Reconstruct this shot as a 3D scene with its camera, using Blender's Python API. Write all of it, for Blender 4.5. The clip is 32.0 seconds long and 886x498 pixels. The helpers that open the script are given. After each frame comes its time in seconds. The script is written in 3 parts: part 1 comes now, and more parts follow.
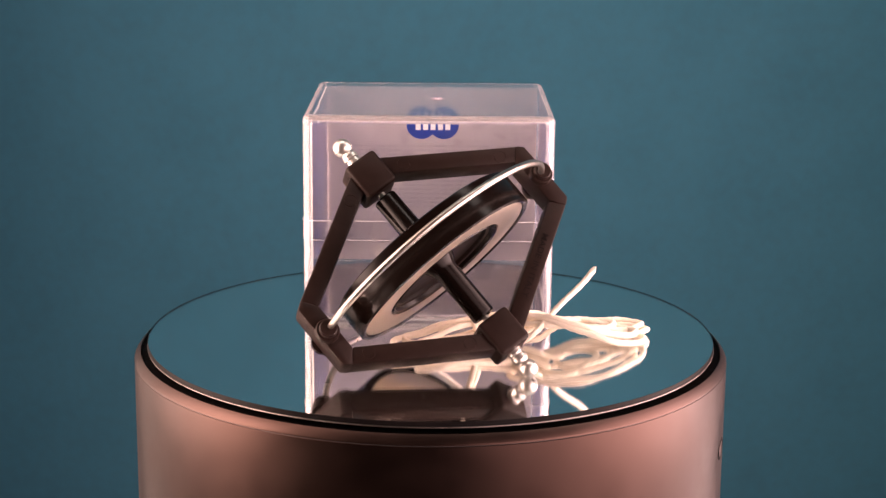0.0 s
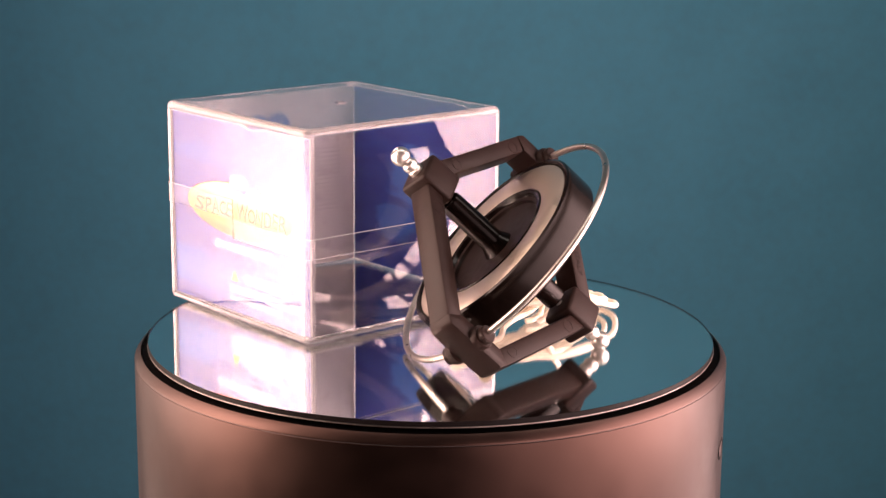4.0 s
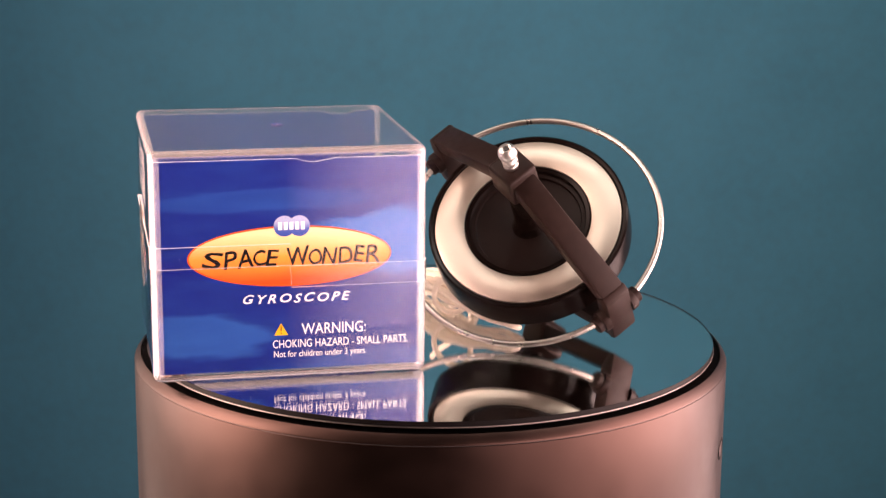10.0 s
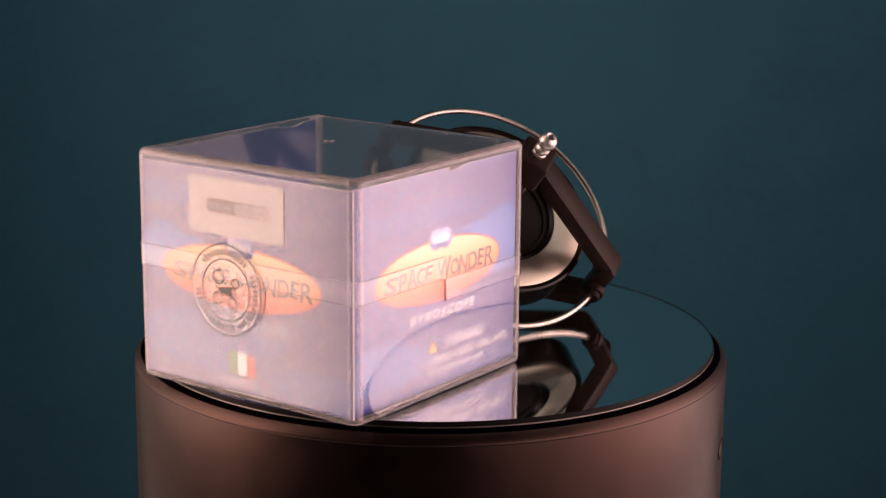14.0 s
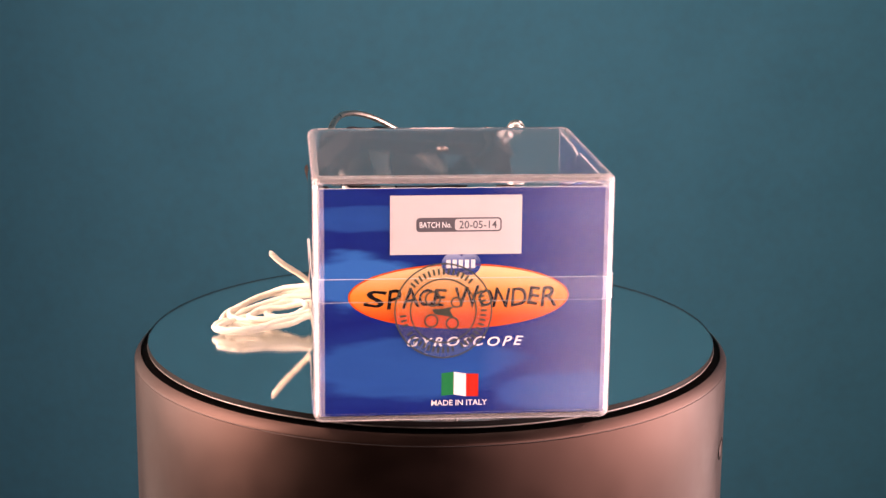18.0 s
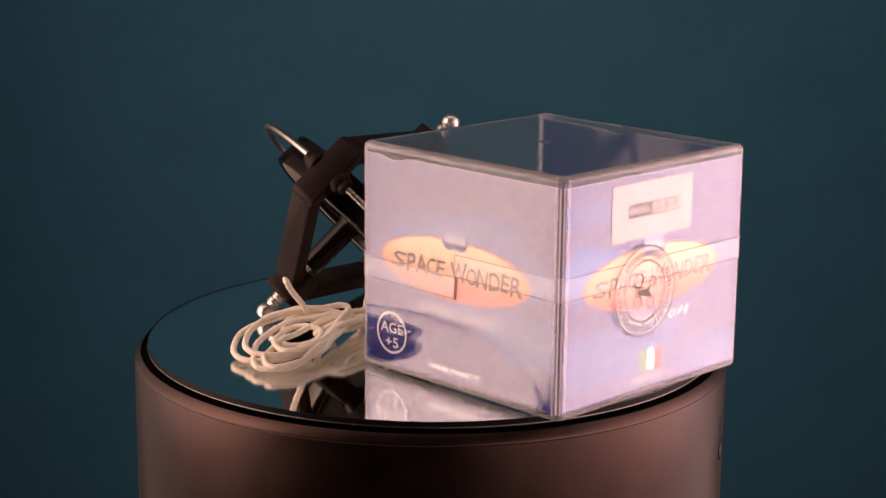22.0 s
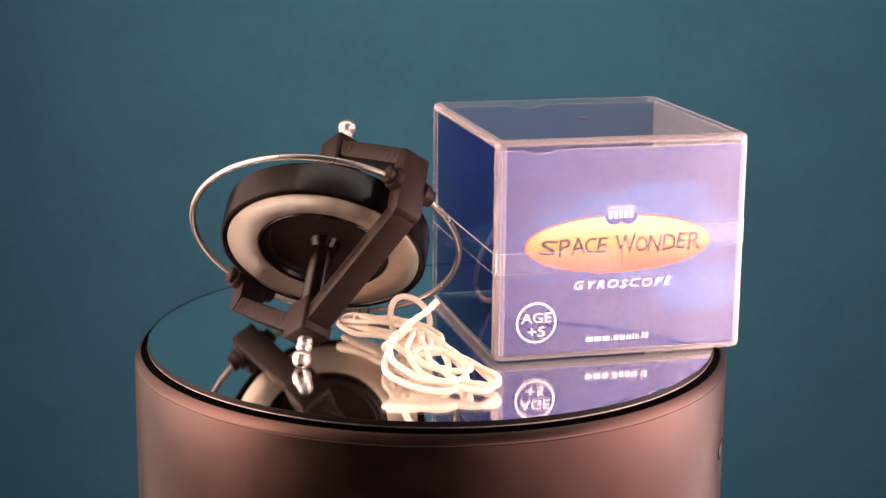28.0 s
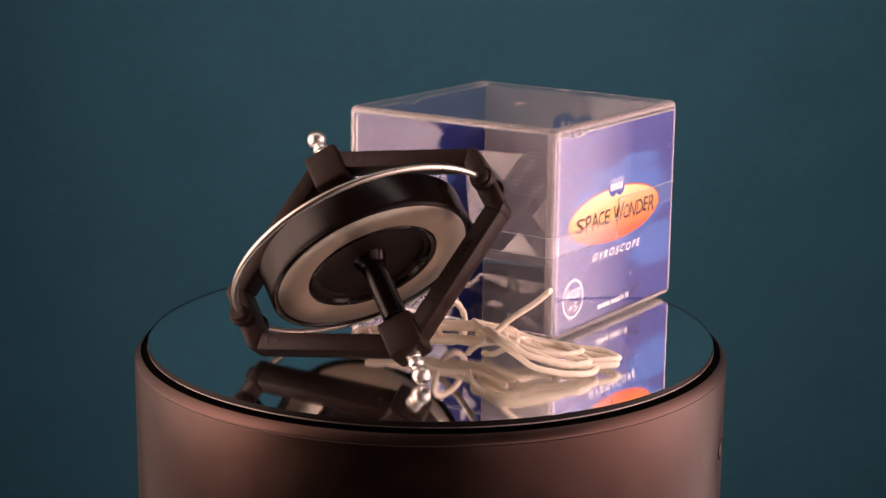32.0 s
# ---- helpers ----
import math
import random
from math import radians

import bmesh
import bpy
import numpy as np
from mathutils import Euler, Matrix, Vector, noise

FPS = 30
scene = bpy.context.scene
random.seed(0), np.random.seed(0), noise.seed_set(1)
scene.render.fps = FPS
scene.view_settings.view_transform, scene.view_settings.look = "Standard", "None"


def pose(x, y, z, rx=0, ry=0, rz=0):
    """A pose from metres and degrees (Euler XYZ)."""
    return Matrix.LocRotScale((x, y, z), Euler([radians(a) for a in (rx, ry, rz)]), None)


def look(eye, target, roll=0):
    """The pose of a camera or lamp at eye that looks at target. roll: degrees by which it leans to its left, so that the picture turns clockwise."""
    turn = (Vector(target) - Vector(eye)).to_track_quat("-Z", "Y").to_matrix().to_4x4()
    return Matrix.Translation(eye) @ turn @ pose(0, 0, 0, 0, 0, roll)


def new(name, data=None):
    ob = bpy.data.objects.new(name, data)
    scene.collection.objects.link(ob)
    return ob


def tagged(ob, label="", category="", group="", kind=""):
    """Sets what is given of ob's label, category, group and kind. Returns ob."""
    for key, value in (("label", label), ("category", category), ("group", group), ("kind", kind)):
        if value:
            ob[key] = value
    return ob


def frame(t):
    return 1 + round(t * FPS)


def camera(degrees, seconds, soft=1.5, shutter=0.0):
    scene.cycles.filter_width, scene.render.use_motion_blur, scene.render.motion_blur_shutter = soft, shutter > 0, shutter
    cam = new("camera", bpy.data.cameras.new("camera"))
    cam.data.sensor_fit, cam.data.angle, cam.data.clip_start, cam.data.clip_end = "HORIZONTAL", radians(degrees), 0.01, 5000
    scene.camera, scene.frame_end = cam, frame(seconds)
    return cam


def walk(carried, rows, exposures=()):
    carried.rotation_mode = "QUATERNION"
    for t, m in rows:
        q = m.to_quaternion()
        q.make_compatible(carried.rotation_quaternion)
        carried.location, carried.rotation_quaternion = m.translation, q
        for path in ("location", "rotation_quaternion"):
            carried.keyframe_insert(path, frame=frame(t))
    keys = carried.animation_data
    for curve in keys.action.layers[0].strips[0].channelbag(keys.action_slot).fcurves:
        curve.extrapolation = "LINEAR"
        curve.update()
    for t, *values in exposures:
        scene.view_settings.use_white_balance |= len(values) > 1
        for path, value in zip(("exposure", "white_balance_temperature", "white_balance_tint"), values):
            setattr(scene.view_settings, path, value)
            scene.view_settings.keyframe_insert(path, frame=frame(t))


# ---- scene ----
# All sizes in metres. The mirror plate's radius is 70 mm; its top lies at z = 0 and its axis on x = y = 0.
R = 0.070

# ---- camera ----
cam = camera(28.22, 32.0, soft=1.4)
EYE = Vector((0.0, -0.42415, 0.12106))
YAW, PITCH = radians(-0.3815), radians(13.263)
AIM = EYE + Vector((-math.sin(YAW) * math.cos(PITCH), math.cos(YAW) * math.cos(PITCH), -math.sin(PITCH)))
# the film camera's own exposure, which falls while a bright side of the box faces it
STOPS = [(0.0, 0.22), (1.0, 0.26), (2.0, 0.33), (3.0, 0.35), (3.6, 0.35), (5.0, -0.15), (6.0, -0.48), (7.0, -0.60), (8.0, -0.12), (9.0, 0.26), (10.0, 0.37),
         (11.0, 0.46), (12.0, -0.28), (13.0, -0.97), (14.0, -1.38), (14.7, -1.38), (16.3, -0.50), (17.0, -0.20), (18.0, 0.20), (19.0, 0.30), (20.0, -0.22), (21.0, -0.93),
         (22.0, -1.36), (23.0, -1.50), (24.0, -1.24), (25.0, -0.58), (26.0, -0.13), (27.5, 0.10), (28.0, 0.07), (29.0, -0.50), (30.0, -0.86), (31.0, -0.96), (32.0, -0.90)]
walk(cam, [(0.0, look(EYE, AIM, 0.511)), (32.0, look(EYE, AIM, 0.511))], STOPS)

# ---- light ----
world = bpy.data.worlds.new("room")
world.use_nodes = True
world.node_tree.nodes["Background"].inputs[0].default_value = (0.55, 0.6, 0.62, 1)
world.node_tree.nodes["Background"].inputs[1].default_value = 0.018
scene.world = world


# an added lamp, unseen over the set, that brightens the backdrop
lamp = bpy.data.lights.new("added_backdrop_lamp", "AREA")
lamp.shape, lamp.size, lamp.size_y, lamp.energy, lamp.color = "RECTANGLE", 1.8, 0.16, 5.1, (1.0, 0.85, 0.78)
new("added_backdrop_lamp", lamp).matrix_world = look((0.42, -0.05, 0.62), (0.44, 0.62, 0.02))


# ---- materials ----
def mat(name, colour, rough=0.5, metal=0.0, spec=0.5, vary=0.12, scale=300.0, bump=0.0, bump_scale=2000.0, coat=0.0, stretch=(1, 1, 1)):
    """A surface with colour variation at two scales and fine relief."""
    m = bpy.data.materials.new(name)
    m.use_nodes = True
    nt = m.node_tree
    b = nt.nodes["Principled BSDF"]
    b.inputs["Metallic"].default_value = metal
    b.inputs["Specular IOR Level"].default_value = spec
    b.inputs["Coat Weight"].default_value = coat
    b.inputs["Coat Roughness"].default_value = 0.06
    tc = nt.nodes.new("ShaderNodeTexCoord")
    mp = nt.nodes.new("ShaderNodeMapping")
    mp.inputs["Scale"].default_value = stretch
    nt.links.new(tc.outputs["Object"], mp.inputs[0])
    n1 = nt.nodes.new("ShaderNodeTexNoise")
    n1.inputs["Scale"].default_value, n1.inputs["Detail"].default_value = scale, 6
    n2 = nt.nodes.new("ShaderNodeTexNoise")
    n2.inputs["Scale"].default_value, n2.inputs["Detail"].default_value = scale * 0.12, 3
    for n in (n1, n2):
        nt.links.new(mp.outputs[0], n.inputs["Vector"])
    add = nt.nodes.new("ShaderNodeMath")
    add.operation = "ADD"
    nt.links.new(n1.outputs["Fac"], add.inputs[0])
    nt.links.new(n2.outputs["Fac"], add.inputs[1])
    ramp = nt.nodes.new("ShaderNodeValToRGB")
    ramp.color_ramp.elements[0].position, ramp.color_ramp.elements[1].position = 0.3, 0.7
    ramp.color_ramp.elements[0].color = (*[c * (1 - vary) for c in colour], 1)
    ramp.color_ramp.elements[1].color = (*[min(1, c * (1 + vary)) for c in colour], 1)
    half = nt.nodes.new("ShaderNodeMath")
    half.operation = "MULTIPLY"
    half.inputs[1].default_value = 0.5
    nt.links.new(add.outputs[0], half.inputs[0])
    nt.links.new(half.outputs[0], ramp.inputs[0])
    nt.links.new(ramp.outputs[0], b.inputs["Base Color"])
    rr = nt.nodes.new("ShaderNodeMapRange")
    rr.inputs["From Min"].default_value, rr.inputs["From Max"].default_value = 0.3, 0.7
    rr.inputs["To Min"].default_value, rr.inputs["To Max"].default_value = max(0.01, rough * 0.85), min(1, rough * 1.15)
    nt.links.new(n1.outputs["Fac"], rr.inputs["Value"])
    nt.links.new(rr.outputs[0], b.inputs["Roughness"])
    if bump:
        n3 = nt.nodes.new("ShaderNodeTexNoise")
        n3.inputs["Scale"].default_value, n3.inputs["Detail"].default_value = bump_scale, 4
        nt.links.new(mp.outputs[0], n3.inputs["Vector"])
        bp = nt.nodes.new("ShaderNodeBump")
        bp.inputs["Strength"].default_value, bp.inputs["Distance"].default_value = bump, 0.0002
        nt.links.new(n3.outputs["Fac"], bp.inputs["Height"])
        nt.links.new(bp.outputs[0], b.inputs["Normal"])
    return m


def clear_plastic(name, rough=0.02, tint=(0.97, 0.97, 0.98), ior=1.35):
    m = bpy.data.materials.new(name)
    m.use_nodes = True
    b = m.node_tree.nodes["Principled BSDF"]
    b.inputs["Base Color"].default_value = (*tint, 1)
    b.inputs["Transmission Weight"].default_value = 1.0
    b.inputs["IOR"].default_value = ior
    b.inputs["Roughness"].default_value = rough
    return m


def printed_sky(name, shift, lights, rough=0.14):
    """Glossy printed card: deep blue with soft paler blue bands, streaked sideways."""
    m = bpy.data.materials.new(name)
    m.use_nodes = True
    nt = m.node_tree
    b = nt.nodes["Principled BSDF"]
    b.inputs["Roughness"].default_value = rough
    b.inputs["Specular IOR Level"].default_value = 0.15
    b.inputs["Coat Weight"].default_value, b.inputs["Coat Roughness"].default_value = 1.0, 0.06
    tc = nt.nodes.new("ShaderNodeTexCoord")
    deep, pale = (0.0085, 0.0135, 0.150, 1), (0.037, 0.150, 0.47, 1)
    # paler areas, each an ellipse in the card's plane with ragged edges
    warp = nt.nodes.new("ShaderNodeTexNoise")
    mp = nt.nodes.new("ShaderNodeMapping")
    mp.inputs["Scale"].default_value = (60, 230, 60)
    mp.inputs["Location"].default_value = (shift, shift * 2, 0)
    nt.links.new(tc.outputs["Object"], mp.inputs[0])
    warp.inputs["Scale"].default_value, warp.inputs["Detail"].default_value = 1.0, 5
    nt.links.new(mp.outputs[0], warp.inputs["Vector"])
    total = None
    for cx, cy, ax, ay, w in lights:
        d = nt.nodes.new("ShaderNodeMapping")
        d.vector_type = "POINT"
        d.inputs["Location"].default_value = (-cx / ax, -cy / ay, 0)
        d.inputs["Scale"].default_value = (1 / ax, 1 / ay, 0)
        nt.links.new(tc.outputs["Object"], d.inputs[0])
        ln = nt.nodes.new("ShaderNodeVectorMath")
        ln.operation = "LENGTH"
        nt.links.new(d.outputs[0], ln.inputs[0])
        mr = nt.nodes.new("ShaderNodeMapRange")
        mr.interpolation_type = "SMOOTHSTEP"
        mr.inputs["From Min"].default_value, mr.inputs["From Max"].default_value = 1.05, 0.68
        mr.inputs["To Min"].default_value, mr.inputs["To Max"].default_value = 0.0, w
        wob = nt.nodes.new("ShaderNodeMath")
        wob.operation = "MULTIPLY_ADD"
        wob.inputs[1].default_value, wob.inputs[2].default_value = 1.3, -0.65
        nt.links.new(warp.outputs["Fac"], wob.inputs[0])
        s = nt.nodes.new("ShaderNodeMath")
        s.operation = "ADD"
        nt.links.new(ln.outputs["Value"], s.inputs[0])
        nt.links.new(wob.outputs[0], s.inputs[1])
        nt.links.new(s.outputs[0], mr.inputs["Value"])
        if total is None:
            total = mr.outputs[0]
        else:
            mx = nt.nodes.new("ShaderNodeMath")
            mx.operation = "MAXIMUM"
            nt.links.new(total, mx.inputs[0])
            nt.links.new(mr.outputs[0], mx.inputs[1])
            total = mx.outputs[0]
    streak = nt.nodes.new("ShaderNodeMath")
    streak.operation = "MULTIPLY_ADD"
    streak.inputs[1].default_value, streak.inputs[2].default_value = 0.30, -0.08
    nt.links.new(warp.outputs["Fac"], streak.inputs[0])
    tot = nt.nodes.new("ShaderNodeMath")
    tot.operation, tot.use_clamp = "ADD", True
    nt.links.new(total, tot.inputs[0])
    nt.links.new(streak.outputs[0], tot.inputs[1])
    mix = nt.nodes.new("ShaderNodeMix")
    mix.data_type = "RGBA"
    mix.inputs["A"].default_value, mix.inputs["B"].default_value = deep, pale
    for s in mix.inputs:
        if s.type == "RGBA" and s.name == "A":
            s.default_value = deep
        if s.type == "RGBA" and s.name == "B":
            s.default_value = pale
    nt.links.new(tot.outputs[0], mix.inputs[0])
    nt.links.new([o for o in mix.outputs if o.type == "RGBA"][0], b.inputs["Base Color"])
    return m


def graded(name, low, mid, high, y0, y1, rough=0.14):
    """Printed colour that runs from low to high along the card's own upward axis."""
    m = bpy.data.materials.new(name)
    m.use_nodes = True
    nt = m.node_tree
    b = nt.nodes["Principled BSDF"]
    b.inputs["Roughness"].default_value = rough
    b.inputs["Specular IOR Level"].default_value = 0.15
    b.inputs["Coat Weight"].default_value, b.inputs["Coat Roughness"].default_value = 1.0, 0.06
    tc = nt.nodes.new("ShaderNodeTexCoord")
    sp = nt.nodes.new("ShaderNodeSeparateXYZ")
    nt.links.new(tc.outputs["Object"], sp.inputs[0])
    mr = nt.nodes.new("ShaderNodeMapRange")
    mr.inputs["From Min"].default_value, mr.inputs["From Max"].default_value = y0, y1
    nt.links.new(sp.outputs["Y"], mr.inputs["Value"])
    ramp = nt.nodes.new("ShaderNodeValToRGB")
    e = ramp.color_ramp.elements
    e[0].position, e[0].color = 0.1, (*low, 1)
    e[1].position, e[1].color = 0.88, (*high, 1)
    k = e.new(0.48)
    k.color = (*mid, 1)
    nt.links.new(mr.outputs[0], ramp.inputs[0])
    nt.links.new(ramp.outputs[0], b.inputs["Base Color"])
    return m


BACKDROP = mat("teal_paper", (0.0455, 0.164, 0.239), 0.85, vary=0.11, scale=150, bump=0.15, bump_scale=900, spec=0.2)
DARKWALL = mat("dark_wall_paint", (0.05, 0.05, 0.052), 0.8, vary=0.1, scale=8)
SATIN = mat("satin_metal", (0.051, 0.0312, 0.0262), 0.33, metal=0.97, vary=0.05, scale=120)
BLACKRING = mat("near_black", (0.0022, 0.0018, 0.0018), 0.7, spec=0.03, vary=0.2, scale=400)
# dark colour that paints the shade inside the turntable's seam
GROOVE = mat("groove_shadow", (0.03, 0.025, 0.025), 0.6)
FRAMEP = mat("black_plastic", (0.0145, 0.0080, 0.0066), 0.42, spec=0.11, vary=0.25, scale=500, bump=0.10, bump_scale=3000)
GLOSSP = mat("glossy_black_plastic", (0.0042, 0.0024, 0.0019), 0.20, spec=0.15, vary=0.2, scale=500)
DISC = mat("satin_black_plastic", (0.0090, 0.0052, 0.0043), 0.38, spec=0.11, vary=0.2, scale=500, bump=0.05, bump_scale=3000)
ZINC = mat("zinc_steel", (0.54, 0.475, 0.40), 0.41, metal=1.0, vary=0.08, scale=250, bump=0.06, bump_scale=1500)
CHROME = mat("chrome_wire", (0.47, 0.43, 0.39), 0.30, metal=1.0, vary=0.05, scale=300)
SCREW = mat("nickel", (0.66, 0.63, 0.59), 0.36, metal=1.0, vary=0.08, scale=600)
HOLE = mat("hole_shade", (0.02, 0.018, 0.018), 0.5)
CORD = mat("cream_cotton", (0.94, 0.83, 0.69), 0.8, vary=0.08, scale=900, bump=0.8, bump_scale=2600, spec=0.2)
CLEAR = clear_plastic("clear_styrene", 0.0, (0.97, 0.95, 0.96))
# clear plastic of the lid's top face, with a little white haze
HAZY = clear_plastic("hazy_styrene", 0.05, (0.97, 0.93, 0.95))
HAZY.node_tree.nodes["Principled BSDF"].inputs["Transmission Weight"].default_value = 0.95
# milky white painted into the box's edges for the light they catch
LITEDGE = clear_plastic("lit_clear_edge", 0.20, (0.97, 0.91, 0.94))
LITEDGE.node_tree.nodes["Principled BSDF"].inputs["Transmission Weight"].default_value = 0.75
EDGEGLASS = mat("ground_glass_edge", (0.007, 0.006, 0.006), 0.35, spec=0.05, vary=0.3, scale=700)
WORDS = mat("relief_shade", (0.006, 0.004, 0.0036), 0.5, spec=0.08)
FILM = clear_plastic("milky_film", 0.16, (0.97, 0.95, 0.95), ior=1.30)
FILM.node_tree.nodes["Principled BSDF"].inputs["Transmission Weight"].default_value = 0.985
LIPCLEAR = clear_plastic("clear_lip", 0.03, ior=1.30)
# whitened so that the collar's edges show as lines of caught light
SEAMEDGE = clear_plastic("lit_seam_edge", 0.25, (0.97, 0.93, 0.95), ior=1.30)
SEAMEDGE.node_tree.nodes["Principled BSDF"].inputs["Transmission Weight"].default_value = 0.45
GLASS = clear_plastic("clear_glass", 0.0, (0.98, 0.99, 0.985), ior=1.5)
EDGESHINE = mat("dull_silver_edge", (0.22, 0.19, 0.18), 0.4, metal=1.0, vary=0.3, scale=900)
DUST = mat("pale_dust", (0.22, 0.21, 0.20), 0.9, vary=0.1)
WHITECARD = mat("white_card", (0.62, 0.60, 0.60), 0.20, spec=0.15, coat=0.8, vary=0.04, scale=200)
EDGECARD = mat("card_edge", (0.80, 0.78, 0.76), 0.6, vary=0.06, scale=900)
INSIDE = mat("greyed_card_back", (0.44, 0.41, 0.43), 0.3, vary=0.05, scale=200, coat=0.6)
WHITEINK = mat("white_ink", (0.90, 0.90, 0.91), 0.14, spec=0.15, coat=1.0, vary=0.02)
BLACKINK = mat("black_ink", (0.012, 0.010, 0.012), 0.14, spec=0.15, coat=1.0, vary=0.1)
PALEINK = mat("pale_grey_ink", (0.50, 0.48, 0.50), 0.3, vary=0.08)
DEEPBLUE = mat("deep_blue_ink", (0.03, 0.06, 0.30), 0.14, spec=0.15, coat=1.0, vary=0.05)
GREYINK = mat("grey_ink", (0.12, 0.115, 0.13), 0.20, spec=0.15, coat=0.8, vary=0.1)
LINEINK = mat("faint_grey_ink", (0.38, 0.36, 0.38), 0.4, vary=0.15)
REDINK = mat("red_ink", (0.50, 0.028, 0.016), 0.14, spec=0.15, coat=1.0, vary=0.03)
ORANGEINK = mat("orange_ink", (0.64, 0.085, 0.010), 0.14, spec=0.15, coat=1.0, vary=0.03)
GREENINK = mat("green_ink", (0.02, 0.20, 0.06), 0.14, spec=0.15, coat=1.0, vary=0.03)
YELLOWINK = mat("yellow_ink", (0.72, 0.42, 0.015), 0.14, spec=0.15, coat=1.0, vary=0.03)
BADGEINK = graded("badge_ink", (0.023, 0.055, 0.28), (0.055, 0.10, 0.36), (0.36, 0.42, 0.64), 0.0318, 0.0368)
OVALINK = graded("oval_ink", (0.60, 0.075, 0.014), (0.77, 0.31, 0.045), (0.85, 0.71, 0.38), 0.021, 0.0355)
SEALINK = mat("seal_ink", (0.050, 0.060, 0.044), 0.35, vary=0.2)
SKY_A = printed_sky("blue_print_waves", 1.3, ((0.024, 0.031, 0.020, 0.0085, 0.8), (-0.022, 0.010, 0.020, 0.006, 0.4), (-0.006, 0.041, 0.03, 0.003, 0.2), (0.02, 0.0, 0.03, 0.006, 0.25)))
SKY_B = printed_sky("blue_print_clouds", 4.1, ((-0.023, 0.0305, 0.015, 0.0065, 1.0), (-0.012, 0.012, 0.025, 0.008, 0.45), (0.022, 0.006, 0.016, 0.005, 0.35), (-0.02, 0.044, 0.02, 0.003, 0.35)))
SKY_D = printed_sky("blue_print_halo", 7.7, ((0.004, 0.029, 0.030, 0.012, 0.55), (0.022, 0.016, 0.016, 0.007, 0.55), (0.010, 0.040, 0.012, 0.0022, 0.5)))
SKY_IN = printed_sky("blue_print_inside", 2.2, ((0.0, 0.028, 0.016, 0.010, 0.55), (0.012, 0.015, 0.01, 0.006, 0.4)), 0.45)


def mirror_material():
    m = bpy.data.materials.new("mirror_silver")
    m.use_nodes = True
    b = m.node_tree.nodes["Principled BSDF"]
    b.inputs["Metallic"].default_value = 1.0
    b.inputs["Roughness"].default_value = 0.004
    b.inputs["Base Color"].default_value = (0.93, 0.94, 0.935, 1)
    return m


MIRROR = mirror_material()


# ---- mesh helpers ----
def smooth(me, angle=35.0):
    me.polygons.foreach_set("use_smooth", [True] * len(me.polygons))
    me.set_sharp_from_angle(angle=radians(angle))


def part(name, bm, material, parent=None, label="", m=None, angle=35.0):
    me = bpy.data.meshes.new(name)
    bmesh.ops.recalc_face_normals(bm, faces=bm.faces)
    bm.to_mesh(me)
    bm.free()
    for s in material if isinstance(material, (list, tuple)) else [material]:
        me.materials.append(s)
    smooth(me, angle)
    ob = new(name, me)
    if parent:
        ob.parent = parent
    if m is not None:
        ob.matrix_basis = m
    return tagged(ob, label)


def lathe(profile, sides=96, axis_closed=True):
    """A solid turned about z from (radius, z) pairs; radius 0 closes it on the axis."""
    bm = bmesh.new()
    rings = []
    for r, z in profile:
        if r < 1e-9:
            rings.append([bm.verts.new((0, 0, z))])
        else:
            rings.append([bm.verts.new((r * math.cos(2 * math.pi * i / sides), r * math.sin(2 * math.pi * i / sides), z)) for i in range(sides)])
    pairs = list(zip(rings, rings[1:]))
    if axis_closed and len(rings[0]) > 1 and len(rings[-1]) > 1:
        pairs.append((rings[-1], rings[0]))
    for a, b in pairs:
        for i in range(sides):
            j = (i + 1) % sides
            if len(a) == 1 and len(b) == 1:
                continue
            if len(a) == 1:
                bm.faces.new((a[0], b[i], b[j]))
            elif len(b) == 1:
                bm.faces.new((a[i], a[j], b[0]))
            else:
                bm.faces.new((a[i], a[j], b[j], b[i]))
    return bm


def tube(points, radius, sides=10, closed=False, bm=None):
    """A round cord along points."""
    bm = bm or bmesh.new()
    pts = [Vector(p) for p in points]
    n = len(pts)
    up = Vector((0.13, 0.21, 0.97)).normalized()
    rings = []
    for i, p in enumerate(pts):
        a = pts[(i - 1) % n] if closed or i else p
        b = pts[(i + 1) % n] if closed or i < n - 1 else p
        t = (b - a).normalized()
        side = up.cross(t)
        side = side.normalized() if side.length > 1e-6 else t.orthogonal().normalized()
        up = t.cross(side).normalized()
        rings.append([bm.verts.new(p + radius * (side * math.cos(2 * math.pi * k / sides) + up * math.sin(2 * math.pi * k / sides))) for k in range(sides)])
    for i in range(n if closed else n - 1):
        a, b = rings[i], rings[(i + 1) % n]
        shift = 0
        if closed and i == n - 1:
            shift = min(range(sides), key=lambda s: (a[0].co - b[s].co).length)
        for k in range(sides):
            bm.faces.new((a[k], a[(k + 1) % sides], b[(k + 1 + shift) % sides], b[(k + shift) % sides]))
    if not closed:
        for ring, p in ((rings[0], pts[0]), (rings[-1], pts[-1])):
            c = bm.verts.new(p)
            for k in range(sides):
                bm.faces.new((ring[k], ring[(k + 1) % sides], c))
    return bm


